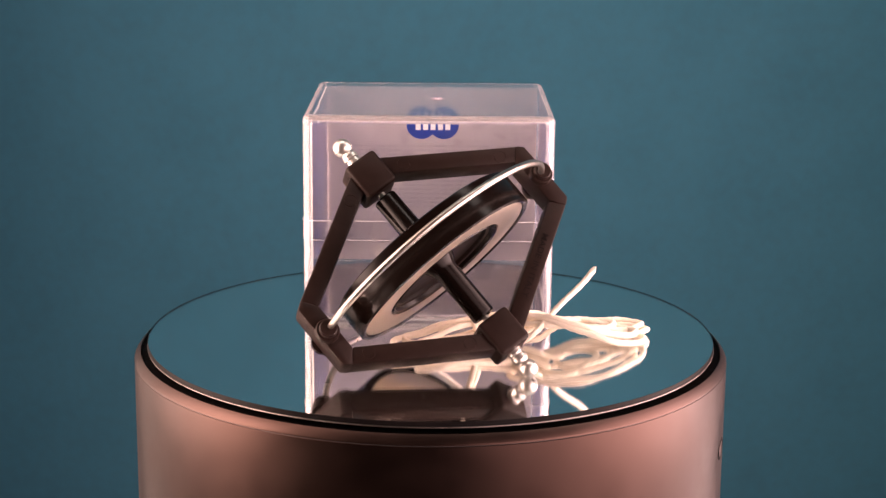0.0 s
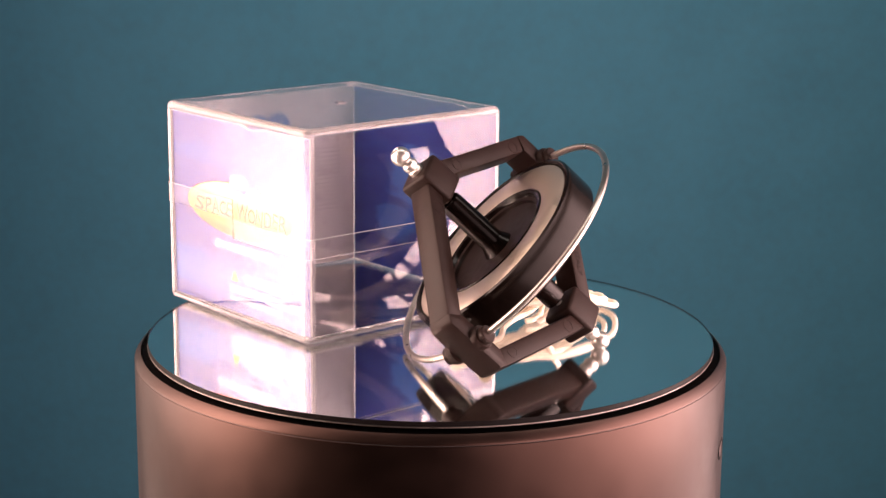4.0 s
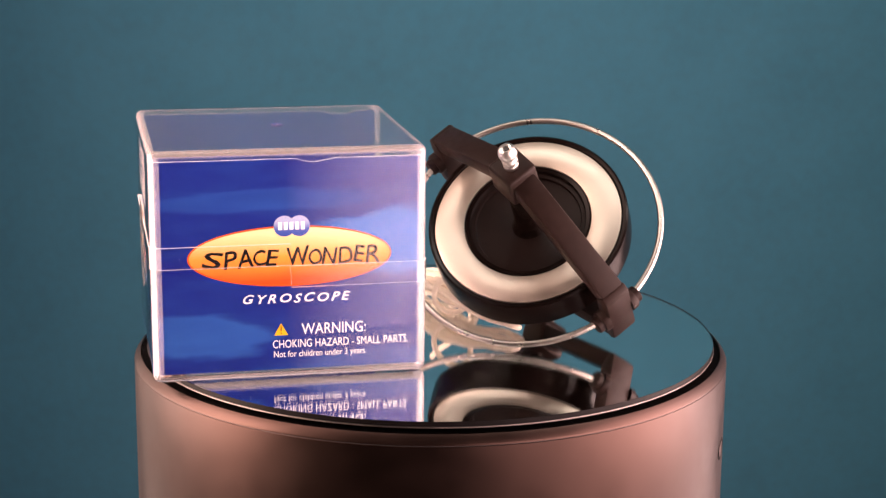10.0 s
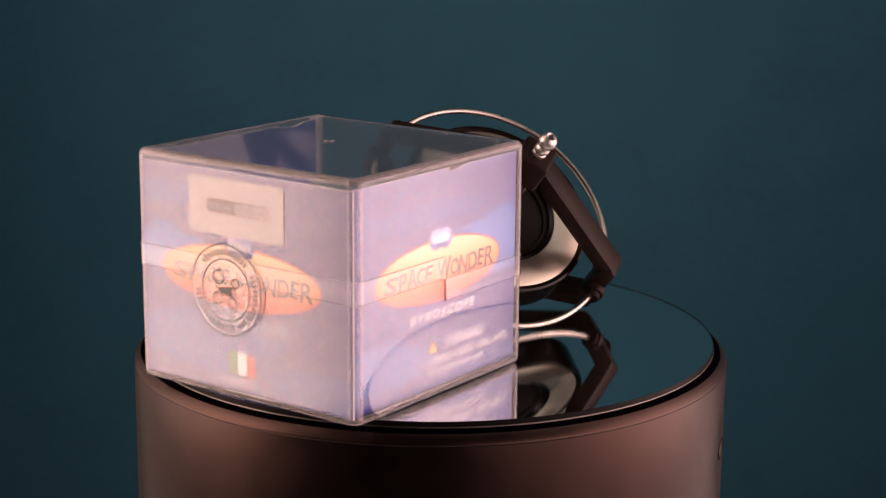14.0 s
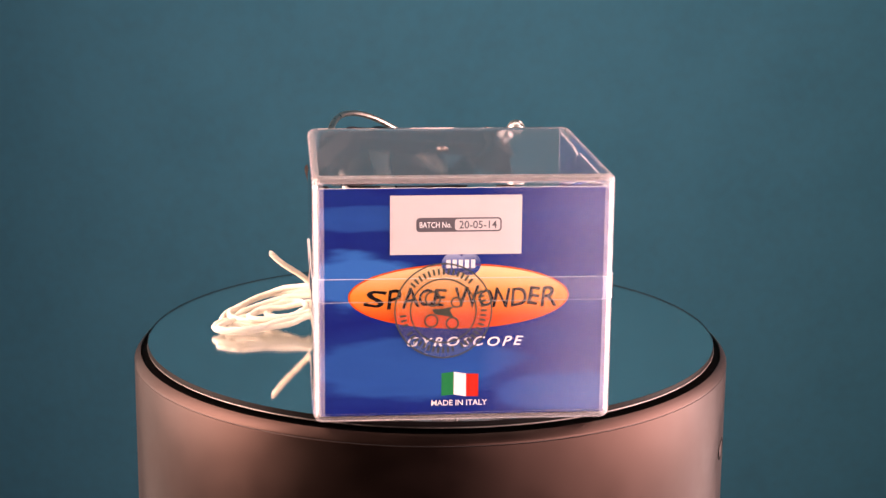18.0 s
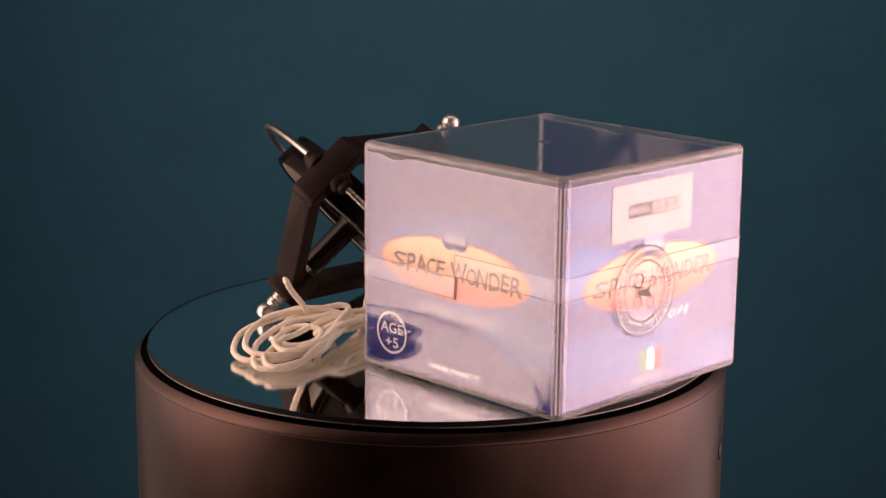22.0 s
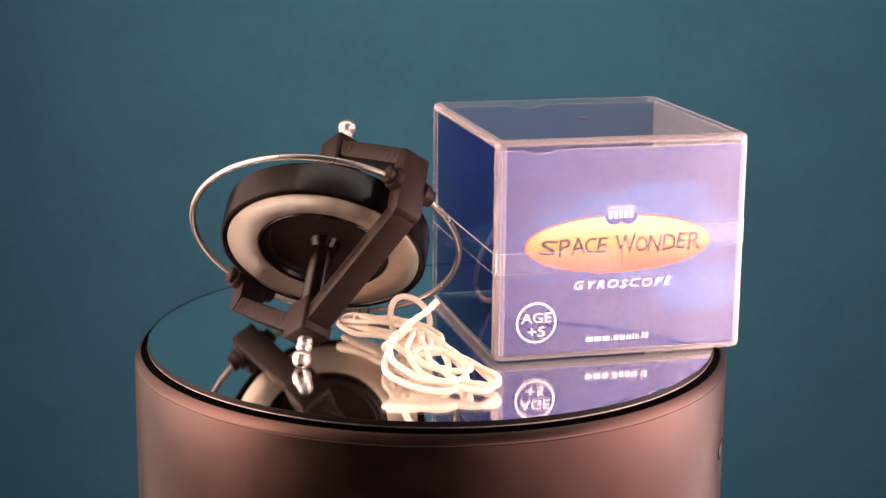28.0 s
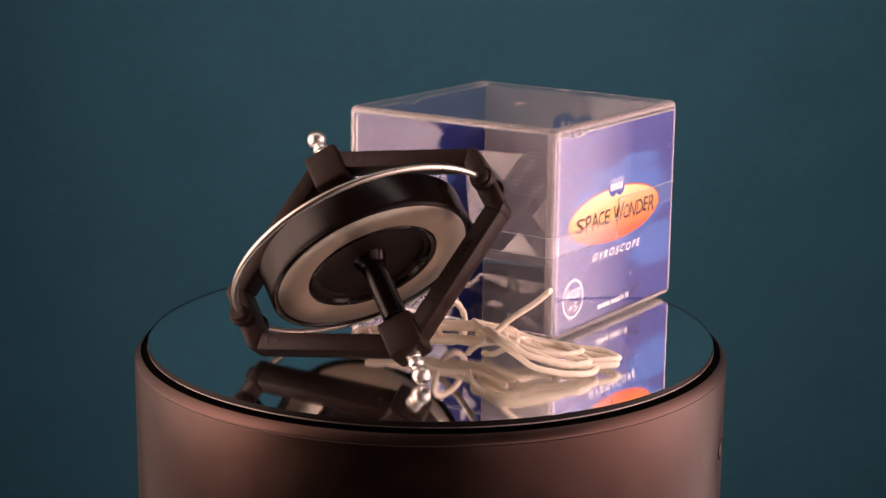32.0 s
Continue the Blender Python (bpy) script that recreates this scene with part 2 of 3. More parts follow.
def slab(outline, y0, y1, bevel=0.0, hole=None):
    """A flat piece with its outline in x and z, from y0 to y1, with bevelled edges."""
    bm = bmesh.new()
    a = [bm.verts.new((x, y0, z)) for x, z in outline]
    b = [bm.verts.new((x, y1, z)) for x, z in outline]
    n = len(outline)
    bm.faces.new(a)
    bm.faces.new(list(reversed(b)))
    for i in range(n):
        bm.faces.new((a[i], a[(i + 1) % n], b[(i + 1) % n], b[i]))
    if bevel:
        bmesh.ops.bevel(bm, geom=list(bm.edges), offset=bevel, segments=2, affect="EDGES", profile=0.5)
    return bm


def block(sx, sy, sz, bevel, segments=3):
    bm = bmesh.new()
    bmesh.ops.create_cube(bm, size=1.0, matrix=Matrix.Diagonal((sx, sy, sz, 1)))
    bmesh.ops.bevel(bm, geom=list(bm.edges), offset=bevel, segments=segments, affect="EDGES", profile=0.5)
    return bm


def thing(name, label, category, group=""):
    return tagged(new(name), label, category, group)


# ---- setting ----
def hanging_sheet():
    """A wide sheet of teal paper that hangs behind the set, with a slight wave in it."""
    bm = bmesh.new()
    nx, nz = 48, 24
    for t in (0.0, 0.0006):
        grid = [[bm.verts.new((-1.2 + 2.4 * i / nx, 0.62 + t + 0.002 * math.sin(i * 0.5) + 0.0015 * math.sin(k * 0.6 + i * 0.2), -0.86 + 2.2 * k / nz)) for i in range(nx + 1)] for k in range(nz + 1)]
        for a, b in zip(grid, grid[1:]):
            for i in range(nx):
                bm.faces.new((a[i], a[i + 1], b[i + 1], b[i]))
    ob = part("backdrop", bm, BACKDROP, angle=60)
    return tagged(ob, "plain matt teal paper sheet hanging behind the turntable", "backdrop", kind="structure")


hanging_sheet()


def room():
    def wall(name, sx, sy, sz, x, y, z):
        bm = block(sx, sy, sz, 0.004, 1)
        tagged(part(name, bm, DARKWALL, m=pose(x, y, z)), "plain dark painted surface of the room", "wall", kind="structure")
    wall("wall_north", 3.2, 0.1, 2.5, 0, 1.55, 0.38)
    wall("wall_south", 3.2, 0.1, 2.5, 0, -1.65, 0.38)
    wall("wall_east", 0.1, 3.1, 2.5, 1.55, -0.05, 0.38)
    wall("wall_west", 0.1, 3.1, 2.5, -1.55, -0.05, 0.38)
    wall("ceiling", 3.2, 3.3, 0.1, 0, -0.05, 1.68)
    wall("floor", 3.2, 3.3, 0.1, 0, -0.05, -0.92)
    t = thing("pedestal", "plain black round pedestal under the turntable", "pedestal")
    t.matrix_basis = pose(0, 0, -0.87)
    part("column", lathe([(0, 0.004), (0.040, 0.004), (0.040, 0.8143), (0, 0.8143)], 48, False), DARKWALL, t)
    part("head", lathe([(0, 0.8143), (0.062, 0.8143), (0.064, 0.8163), (0.064, 0.8248), (0.062, 0.8268), (0, 0.8268)], 64, False), DARKWALL, t)
    part("foot", lathe([(0, 0.0), (0.2, 0.0), (0.2, 0.006), (0.196, 0.010), (0.03, 0.014), (0, 0.014)], 64, False), DARKWALL, t)


room()


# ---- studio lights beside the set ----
def lit_cloth(name, along, low, up, low_top, strength, colour):
    """White diffuser cloth, its glow set by hand to place the sheen on the box: along and up hold (place, share) steps
    of y and z;
    low holds steps of y for its lower part, an added pattern that lights the turntable's side."""
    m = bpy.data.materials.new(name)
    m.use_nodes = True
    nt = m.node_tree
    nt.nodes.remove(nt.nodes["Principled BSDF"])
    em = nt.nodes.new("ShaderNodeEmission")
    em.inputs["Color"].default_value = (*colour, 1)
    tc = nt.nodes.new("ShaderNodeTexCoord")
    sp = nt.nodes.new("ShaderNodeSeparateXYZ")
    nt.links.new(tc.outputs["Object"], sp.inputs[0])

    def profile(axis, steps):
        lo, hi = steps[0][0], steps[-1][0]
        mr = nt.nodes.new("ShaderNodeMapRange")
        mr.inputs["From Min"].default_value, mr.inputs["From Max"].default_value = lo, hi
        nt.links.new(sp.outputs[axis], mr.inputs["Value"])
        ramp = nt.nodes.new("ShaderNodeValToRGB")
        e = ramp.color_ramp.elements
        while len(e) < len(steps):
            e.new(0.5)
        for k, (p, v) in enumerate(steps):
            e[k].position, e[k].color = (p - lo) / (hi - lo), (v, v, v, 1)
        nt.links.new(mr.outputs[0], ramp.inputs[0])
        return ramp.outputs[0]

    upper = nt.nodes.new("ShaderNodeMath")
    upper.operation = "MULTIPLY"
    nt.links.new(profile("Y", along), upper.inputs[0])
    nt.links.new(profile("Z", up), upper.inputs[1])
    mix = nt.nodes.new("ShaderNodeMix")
    nt.links.new(profile("Z", ((-0.26, 0.0), (low_top - 0.009, 0.0), (low_top + 0.009, 1.0), (0.7, 1.0))), mix.inputs[0])
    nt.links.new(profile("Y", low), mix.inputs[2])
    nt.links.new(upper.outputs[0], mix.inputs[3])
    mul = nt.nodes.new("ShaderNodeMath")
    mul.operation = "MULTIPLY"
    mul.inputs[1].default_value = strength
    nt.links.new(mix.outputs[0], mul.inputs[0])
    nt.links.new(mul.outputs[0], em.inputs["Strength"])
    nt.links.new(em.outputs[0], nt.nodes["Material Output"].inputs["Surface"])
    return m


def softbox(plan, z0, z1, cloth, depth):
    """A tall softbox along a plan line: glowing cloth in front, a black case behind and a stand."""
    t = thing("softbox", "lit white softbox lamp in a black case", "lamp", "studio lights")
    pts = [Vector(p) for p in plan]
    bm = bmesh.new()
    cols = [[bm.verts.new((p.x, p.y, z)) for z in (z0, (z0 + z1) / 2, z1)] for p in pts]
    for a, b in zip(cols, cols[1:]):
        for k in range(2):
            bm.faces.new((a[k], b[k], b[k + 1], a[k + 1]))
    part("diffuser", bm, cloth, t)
    bm = bmesh.new()
    sx = 1 if pts[-1].x > 0 else -1
    front = [[bm.verts.new((p.x + sx * 0.004, p.y, z)) for z in (z0 - 0.006, z1 + 0.006)] for p in pts]
    back = [[bm.verts.new((p.x + sx * depth, p.y * 1.3, z)) for z in (z0 + 0.03, z1 - 0.03)] for p in pts]
    n = len(pts)
    for i in range(n - 1):
        bm.faces.new((front[i][0], front[i + 1][0], front[i + 1][1], front[i][1]))
        bm.faces.new((back[i][0], back[i][1], back[i + 1][1], back[i + 1][0]))
        for k in (0, 1):
            bm.faces.new((front[i][k], back[i][k], back[i + 1][k], front[i + 1][k]))
    for i in (0, n - 1):
        bm.faces.new((front[i][0], front[i][1], back[i][1], back[i][0]))
    part("case", bm, DARKWALL, t)
    mid = sum(pts, Vector((0, 0))) / n
    part("stand", lathe([(0, -0.87), (0.09, -0.87), (0.09, -0.86), (0.012, -0.85), (0.012, z0 + 0.05), (0, z0 + 0.05)], 24, False), DARKWALL, t, m=pose(mid.x + sx * depth * 0.6, mid.y * 0.9, 0))
    return t


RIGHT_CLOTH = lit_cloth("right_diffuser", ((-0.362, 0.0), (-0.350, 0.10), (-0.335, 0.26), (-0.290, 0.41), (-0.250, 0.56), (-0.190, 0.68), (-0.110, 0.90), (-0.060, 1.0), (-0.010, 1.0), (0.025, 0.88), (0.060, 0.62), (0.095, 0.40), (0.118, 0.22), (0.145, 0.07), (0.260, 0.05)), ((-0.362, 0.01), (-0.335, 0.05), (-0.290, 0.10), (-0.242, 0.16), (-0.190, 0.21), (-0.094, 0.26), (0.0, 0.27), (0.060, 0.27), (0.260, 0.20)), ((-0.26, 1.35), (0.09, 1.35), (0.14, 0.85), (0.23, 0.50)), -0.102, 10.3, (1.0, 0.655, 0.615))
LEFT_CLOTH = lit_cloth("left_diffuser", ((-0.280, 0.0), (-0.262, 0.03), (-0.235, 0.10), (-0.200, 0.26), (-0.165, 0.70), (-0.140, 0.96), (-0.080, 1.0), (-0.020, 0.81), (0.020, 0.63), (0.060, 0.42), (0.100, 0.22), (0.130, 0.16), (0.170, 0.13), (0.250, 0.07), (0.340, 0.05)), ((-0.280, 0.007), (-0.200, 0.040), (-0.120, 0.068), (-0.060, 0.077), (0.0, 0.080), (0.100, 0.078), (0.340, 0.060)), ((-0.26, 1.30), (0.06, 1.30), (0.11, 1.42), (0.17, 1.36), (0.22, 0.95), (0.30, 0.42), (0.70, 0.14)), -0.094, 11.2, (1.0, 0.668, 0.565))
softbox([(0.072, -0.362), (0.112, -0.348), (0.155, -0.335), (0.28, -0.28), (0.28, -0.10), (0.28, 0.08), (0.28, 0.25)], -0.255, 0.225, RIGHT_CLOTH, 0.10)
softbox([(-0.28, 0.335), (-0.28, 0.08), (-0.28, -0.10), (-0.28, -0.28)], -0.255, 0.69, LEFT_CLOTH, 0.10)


# ---- turntable ----
def turntable():
    t = thing("turntable", "round satin rose-grey metal turntable base with black inner ring", "turntable")
    t.matrix_basis = pose(0, 0, -0.0432)
    q = lambda *rows: [(r * R, z * R + 0.0425) for r, z in rows]
    lip = q((1.0212, -0.034), (1.0214, -0.0235), (1.0235, -0.0212), (1.0300, -0.0270), (1.0380, -0.0368), (1.0435, -0.0450), (1.0455, -0.0490), (1.0455, -0.0515), (1.020, -0.0515))
    part("rim", lathe(lip, 160), SATIN, t)
    part("seam", lathe(q((1.0, -0.0518), (1.0440, -0.0518), (1.0440, -0.0536), (1.0, -0.0536)), 160), GROOVE, t, "fine dark seam line")
    body = q((0.96, -0.054), (1.0440, -0.054), (1.0455, -0.0555), (1.0455, -0.585), (1.040, -0.600), (1.030, -0.6071), (0.0, -0.6071), (0.0, -0.55), (0.96, -0.55))
    part("body", lathe(body, 160, False), SATIN, t)
    part("inner_ring", lathe(q((0.90, -0.045), (1.0208, -0.045), (1.0208, -0.029), (1.016, -0.0300), (0.90, -0.0230)), 160), BLACKRING, t, "black recessed ring")
    # oval push button on the side
    turn = pose(0, 0, 0.0425 - 0.322 * R, 0, 0, -90 + 73.8)
    def oval(w, h, x0, x1):
        bm = bmesh.new()
        n = 28
        out = []
        for x, s in ((x0, 1.0), (x1 - 0.0002, 1.0), (x1, 0.86)):
            out.append([bm.verts.new((x, s * w * math.cos(2 * math.pi * i / n), s * h * math.sin(2 * math.pi * i / n))) for i in range(n)])
        for p, r in zip(out, out[1:]):
            for i in range(n):
                bm.faces.new((p[i], p[(i + 1) % n], r[(i + 1) % n], r[i]))
        bm.faces.new(out[0])
        bm.faces.new(out[-1])
        return bm
    # flat black oval stands in for the shade in the button's gap
    part("button_gap_shade", oval(0.0044, 0.0029, 1.03 * R, 1.0460 * R), BLACKRING, t, "black oval painting the shaded gap round the button", m=turn)
    part("button", oval(0.0026, 0.0021, 1.03 * R, 1.0470 * R), SATIN, t, "small oval metal button", m=turn)
    return t


turntable()


def mirror_plate():
    t = thing("mirror_plate", "round mirror glass plate on the turntable", "mirror")
    t.matrix_basis = pose(0, 0, -0.00175)
    # a clear pane, silvered on its underside, with a ground edge
    pane = part("mirror_glass", lathe([(0, 0.00175), (0.9972 * R, 0.00175), (0.9985 * R, 0.00165), (0.9985 * R, 0.00065), (0, 0.00065)], 200, False), [GLASS, MIRROR, EDGEGLASS], t)
    for f in pane.data.polygons:
        f.material_index = 0 if f.normal.z > 0.9 else 1 if f.normal.z < -0.9 else 2
    pane.visible_shadow = False
    part("glass_edge", lathe([(0.9957 * R, 0.00050), (0.9995 * R, 0.00050), (1.0 * R, 0.00042), (1.0 * R, 0.00034), (0.9995 * R, 0.00026), (0.9957 * R, 0.00026)], 200), EDGESHINE, t, "thin shiny lower edge")
    # specks of dust on the glass
    rnd = random.Random(8)
    bm = bmesh.new()
    for k in range(110):
        a, r = rnd.uniform(0, 2 * math.pi), R * 0.98 * math.sqrt(rnd.random())
        w = rnd.uniform(0.00003, 0.00009)
        l = w * rnd.choice((1, 1, 1.5, 4))
        q = Matrix.Translation((r * math.cos(a), r * math.sin(a), 0.00175 + w * 0.3)) @ pose(0, 0, 0, 0, 0, rnd.uniform(0, 180)) @ Matrix.Diagonal((l, w, w * 0.5, 1))
        bmesh.ops.create_icosphere(bm, subdivisions=1, radius=1.0, matrix=q)
    tagged(part("dust", bm, DUST, t), "fine specks of dust", kind="stuff")
    part("backing", lathe([(0, 0.00060), (0.9954 * R, 0.00060), (0.9954 * R, 0.0), (0, 0.0)], 120, False), BLACKRING, t, "black backing")
    return t


plate = mirror_plate()

# ---- clear box: x from the batch-label side to the open side, y from the warning side to the age side ----
BW, BD, BH = 0.8900 * R, 0.8985 * R, 0.7550 * R
WALL = 0.0006


def rounded_loop(hx, hy, r, seg=5):
    """Points of a rounded rectangle, anticlockwise, with two points close together at x = 0 on both long sides."""
    pts = []
    for cx, cy, a0 in ((hx - r, -hy + r, -90), (hx - r, hy - r, 0), (-hx + r, hy - r, 90), (-hx + r, -hy + r, 180)):
        for i in range(seg + 1):
            a = radians(a0 + 90 * i / seg)
            pts.append((cx + r * math.cos(a), cy + r * math.sin(a)))
        if a0 == 0:
            pts += [(0.0001, hy), (-0.0001, hy)]
        if a0 == 180:
            pts += [(-0.0001, -hy), (0.0001, -hy)]
    return pts


HIGH, LOW, LIP = 0.0263, 0.0212, 0.0051


def shell(seam_gap, top):
    """One half of the box: a tray with a stepped rim (top False) or its lid (top True)."""
    bm = bmesh.new()
    hx, hy, r = BW / 2, BD / 2, 0.0024
    level = lambda x: HIGH if x < 0 else LOW
    end = BH if top else 0.0
    s = -1 if top else 1
    def ring(inset, zf):
        return [bm.verts.new((x, y, zf(x))) for x, y in rounded_loop(hx - inset, hy - inset, max(0.0004, r - inset))]
    seam = lambda x: level(x) - s * seam_gap
    outer = [ring(0, seam), ring(0, lambda x: end + s * 0.0015), ring(0.00020, lambda x: end + s * 0.00075), ring(0.00044, lambda x: end + s * 0.00044), ring(0.00075, lambda x: end + s * 0.00020), ring(0.0015, lambda x: end)]
    inner = [ring(WALL, seam), ring(WALL, lambda x: end + s * 0.0020), ring(WALL + 0.0004, lambda x: end + s * 0.0014)]
    def skin(a, b, all_lit=False, corners=False):
        n = len(a)
        for i in range(n):
            f = bm.faces.new((a[i], a[(i + 1) % n], b[(i + 1) % n], b[i]))
            # edges and rounded corners get the whitened material that imitates caught light
            if all_lit or (corners and 0.0003 < (a[i].co.xy - a[(i + 1) % n].co.xy).length < 0.002):
                f.material_index = 1
    for k, (a, b) in enumerate(zip(outer, outer[1:])):
        skin(a, b, k > 0, k == 0)
    for a, b in zip(inner, inner[1:]):
        skin(a, b)
    skin(outer[0], inner[0], True)
    bm.faces.new(outer[-1]).material_index = 2 if top else 0
    bm.faces.new(inner[-1])
    return bm


def clear_box():
    t = thing("plastic_box", "clear plastic display box with stepped lid seam, closed", "box")
    tray = part("tray", shell(0.00006, False), [CLEAR, LITEDGE], t, angle=14)
    lid = part("lid", shell(0.00006, True), [CLEAR, LITEDGE, HAZY], t, angle=14)
    # the thin collar round the lid's foot, a little proud of the walls
    bm = bmesh.new()
    level = lambda x: HIGH if x < 0 else LOW
    rings = []
    for ins, f in ((-0.00003, 0.0), (-0.00003, -LIP), (-0.00028, -LIP + 0.0001), (-0.00028, -0.0001)):
        rings.append([bm.verts.new((x, y, level(x) - f)) for x, y in rounded_loop(BW / 2 - ins, BD / 2 - ins, 0.0024 - ins)])
    n = len(rings[0])
    for k, (a, b) in enumerate(zip(rings, rings[1:] + rings[:1])):
        for i in range(n):
            bm.faces.new((a[i], a[(i + 1) % n], b[(i + 1) % n], b[i])).material_index = k % 2
    lip = part("collar", bm, [LIPCLEAR, SEAMEDGE], lid, "thin clear collar round the seam")
    mark = part("sprue_mark", lathe([(0, 0.00010), (0.0005, 0.00012), (0.0009, 0.00035), (0.0013, 0.00030), (0.0016, 0.0)], 24, False), LIPCLEAR, lid, "small round moulding mark", m=pose(0.001, 0.002, BH))
    for o in (tray, lid, lip, mark):
        o.visible_shadow = False
    return t


box = clear_box()


# ---- printed card inside the box ----
def flat(outline, lift, bm=None):
    bm = bm or bmesh.new()
    bm.faces.new([bm.verts.new((x, y, lift)) for x, y in outline])
    return bm


def rect(x0, y0, x1, y1):
    return [(x0, y0), (x1, y0), (x1, y1), (x0, y1)]


def ellipse(cx, cy, ax, ay, n=64, tilt=0.0):
    c, s = math.cos(tilt), math.sin(tilt)
    return [(cx + ax * math.cos(t) * c - ay * math.sin(t) * s, cy + ax * math.cos(t) * s + ay * math.sin(t) * c) for t in [2 * math.pi * i / n for i in range(n)]]


def band(cx, cy, r0, r1, lift, n=72):
    bm = bmesh.new()
    a = [bm.verts.new((x, y, lift)) for x, y in ellipse(cx, cy, r0, r0, n)]
    b = [bm.verts.new((x, y, lift)) for x, y in ellipse(cx, cy, r1, r1, n)]
    for i in range(n):
        bm.faces.new((a[i], a[(i + 1) % n], b[(i + 1) % n], b[i]))
    return bm


def rounded_rect(x0, y0, x1, y1, r, n=6):
    pts = []
    for cx, cy, a0 in ((x1 - r, y0 + r, -90), (x1 - r, y1 - r, 0), (x0 + r, y1 - r, 90), (x0 + r, y0 + r, 180)):
        pts += [(cx + r * math.cos(radians(a0 + 90 * i / n)), cy + r * math.sin(radians(a0 + 90 * i / n))) for i in range(n + 1)]
    return pts


def lettering(name, body, x0, x1, base, cap, lift, ink, parent, shear=0.0, weight=0.0, spacing=1.0, jitter=0.0, label=""):
    """Words of the built-in font, scaled to run from x0 to x1 with capitals of that height on the base line."""
    cu = bpy.data.curves.new(name, "FONT")
    cu.body, cu.shear, cu.offset, cu.space_character = body, shear, weight, spacing
    cu.resolution_u = 3
    tmp = new(name, cu)
    me = bpy.data.meshes.new_from_object(tmp.evaluated_get(bpy.context.evaluated_depsgraph_get()))
    bpy.data.objects.remove(tmp)
    bpy.data.curves.remove(cu)
    co = np.empty(len(me.vertices) * 3)
    me.vertices.foreach_get("co", co)
    co = co.reshape(-1, 3)
    lo, hi = co.min(0), co.max(0)
    sx = (x1 - x0) / (hi[0] - lo[0])
    sy = cap / 0.70
    co[:, 0] = x0 + (co[:, 0] - lo[0]) * sx
    co[:, 1] = base + co[:, 1] * sy
    if jitter:
        co[:, 1] += jitter * np.sin((co[:, 0] - x0) * 900.0)
    co[:, 2] = lift
    me.vertices.foreach_set("co", co.ravel())
    me.materials.append(ink)
    ob = new(name, me)
    ob.parent = parent
    return tagged(ob, label)


def hand_lettering(name, body, parent, base, lift, ink):
    """Uneven capitals, as if brushed by hand: each letter has its own place, width, height and lean (in millimetres and degrees)."""
    left = (-20.3, -15.5, -12.6, -8.8, -5.9, -1.2, 3.7, 6.8, 10.3, 14.1, 16.6)
    wide = (4.7, 3.3, 3.8, 3.0, 2.9, 5.2, 3.2, 3.5, 3.6, 2.5, 3.5)
    tall = (3.7, 4.1, 4.3, 3.7, 3.8, 4.5, 3.7, 4.3, 4.0, 3.9, 4.3)
    drop = (0.0, -0.3, -0.2, 0.1, 0.1, -0.2, -0.1, -0.3, -0.1, 0.2, -0.2)
    lean = (-4, 3, 5, 6, -3, 4, 8, -5, 3, -4, 2)
    vs, fs = [], []
    for ch, x0, w, h, d, a in zip(body, left, wide, tall, drop, lean):
        cu = bpy.data.curves.new(name, "FONT")
        cu.body, cu.shear, cu.offset, cu.resolution_u = ch, 0.12, 0.012, 3
        tmp = new(name, cu)
        me = bpy.data.meshes.new_from_object(tmp.evaluated_get(bpy.context.evaluated_depsgraph_get()))
        bpy.data.objects.remove(tmp)
        bpy.data.curves.remove(cu)
        co = np.array([v.co[:] for v in me.vertices])
        lo, hi = co.min(0), co.max(0)
        x = (co[:, 0] - lo[0]) / (hi[0] - lo[0]) * w - w / 2
        y = (co[:, 1] - lo[1]) / (hi[1] - lo[1]) * h - h / 2
        # strokes that bend a little
        x, y = x + 0.12 * np.sin(y * 1.7 + x0), y + 0.10 * np.sin(x * 1.9 + x0 * 2)
        c, q = math.cos(radians(a)), math.sin(radians(a))
        n = len(vs)
        vs += [((x0 + w / 2 + c * u - q * v) * 0.001, base + (h / 2 + d + q * u + c * v) * 0.001, lift) for u, v in zip(x, y)]
        fs += [tuple(n + k for k in p.vertices) for p in me.polygons]
        bpy.data.meshes.remove(me)
    me = bpy.data.meshes.new(name)
    me.from_pydata(vs, [], fs)
    me.materials.append(ink)
    ob = new(name, me)
    ob.parent = parent
    return tagged(ob, "dark brushed capitals")


L1, L2, L3, L4 = 0.00003, 0.00006, 0.00009, 0.00012


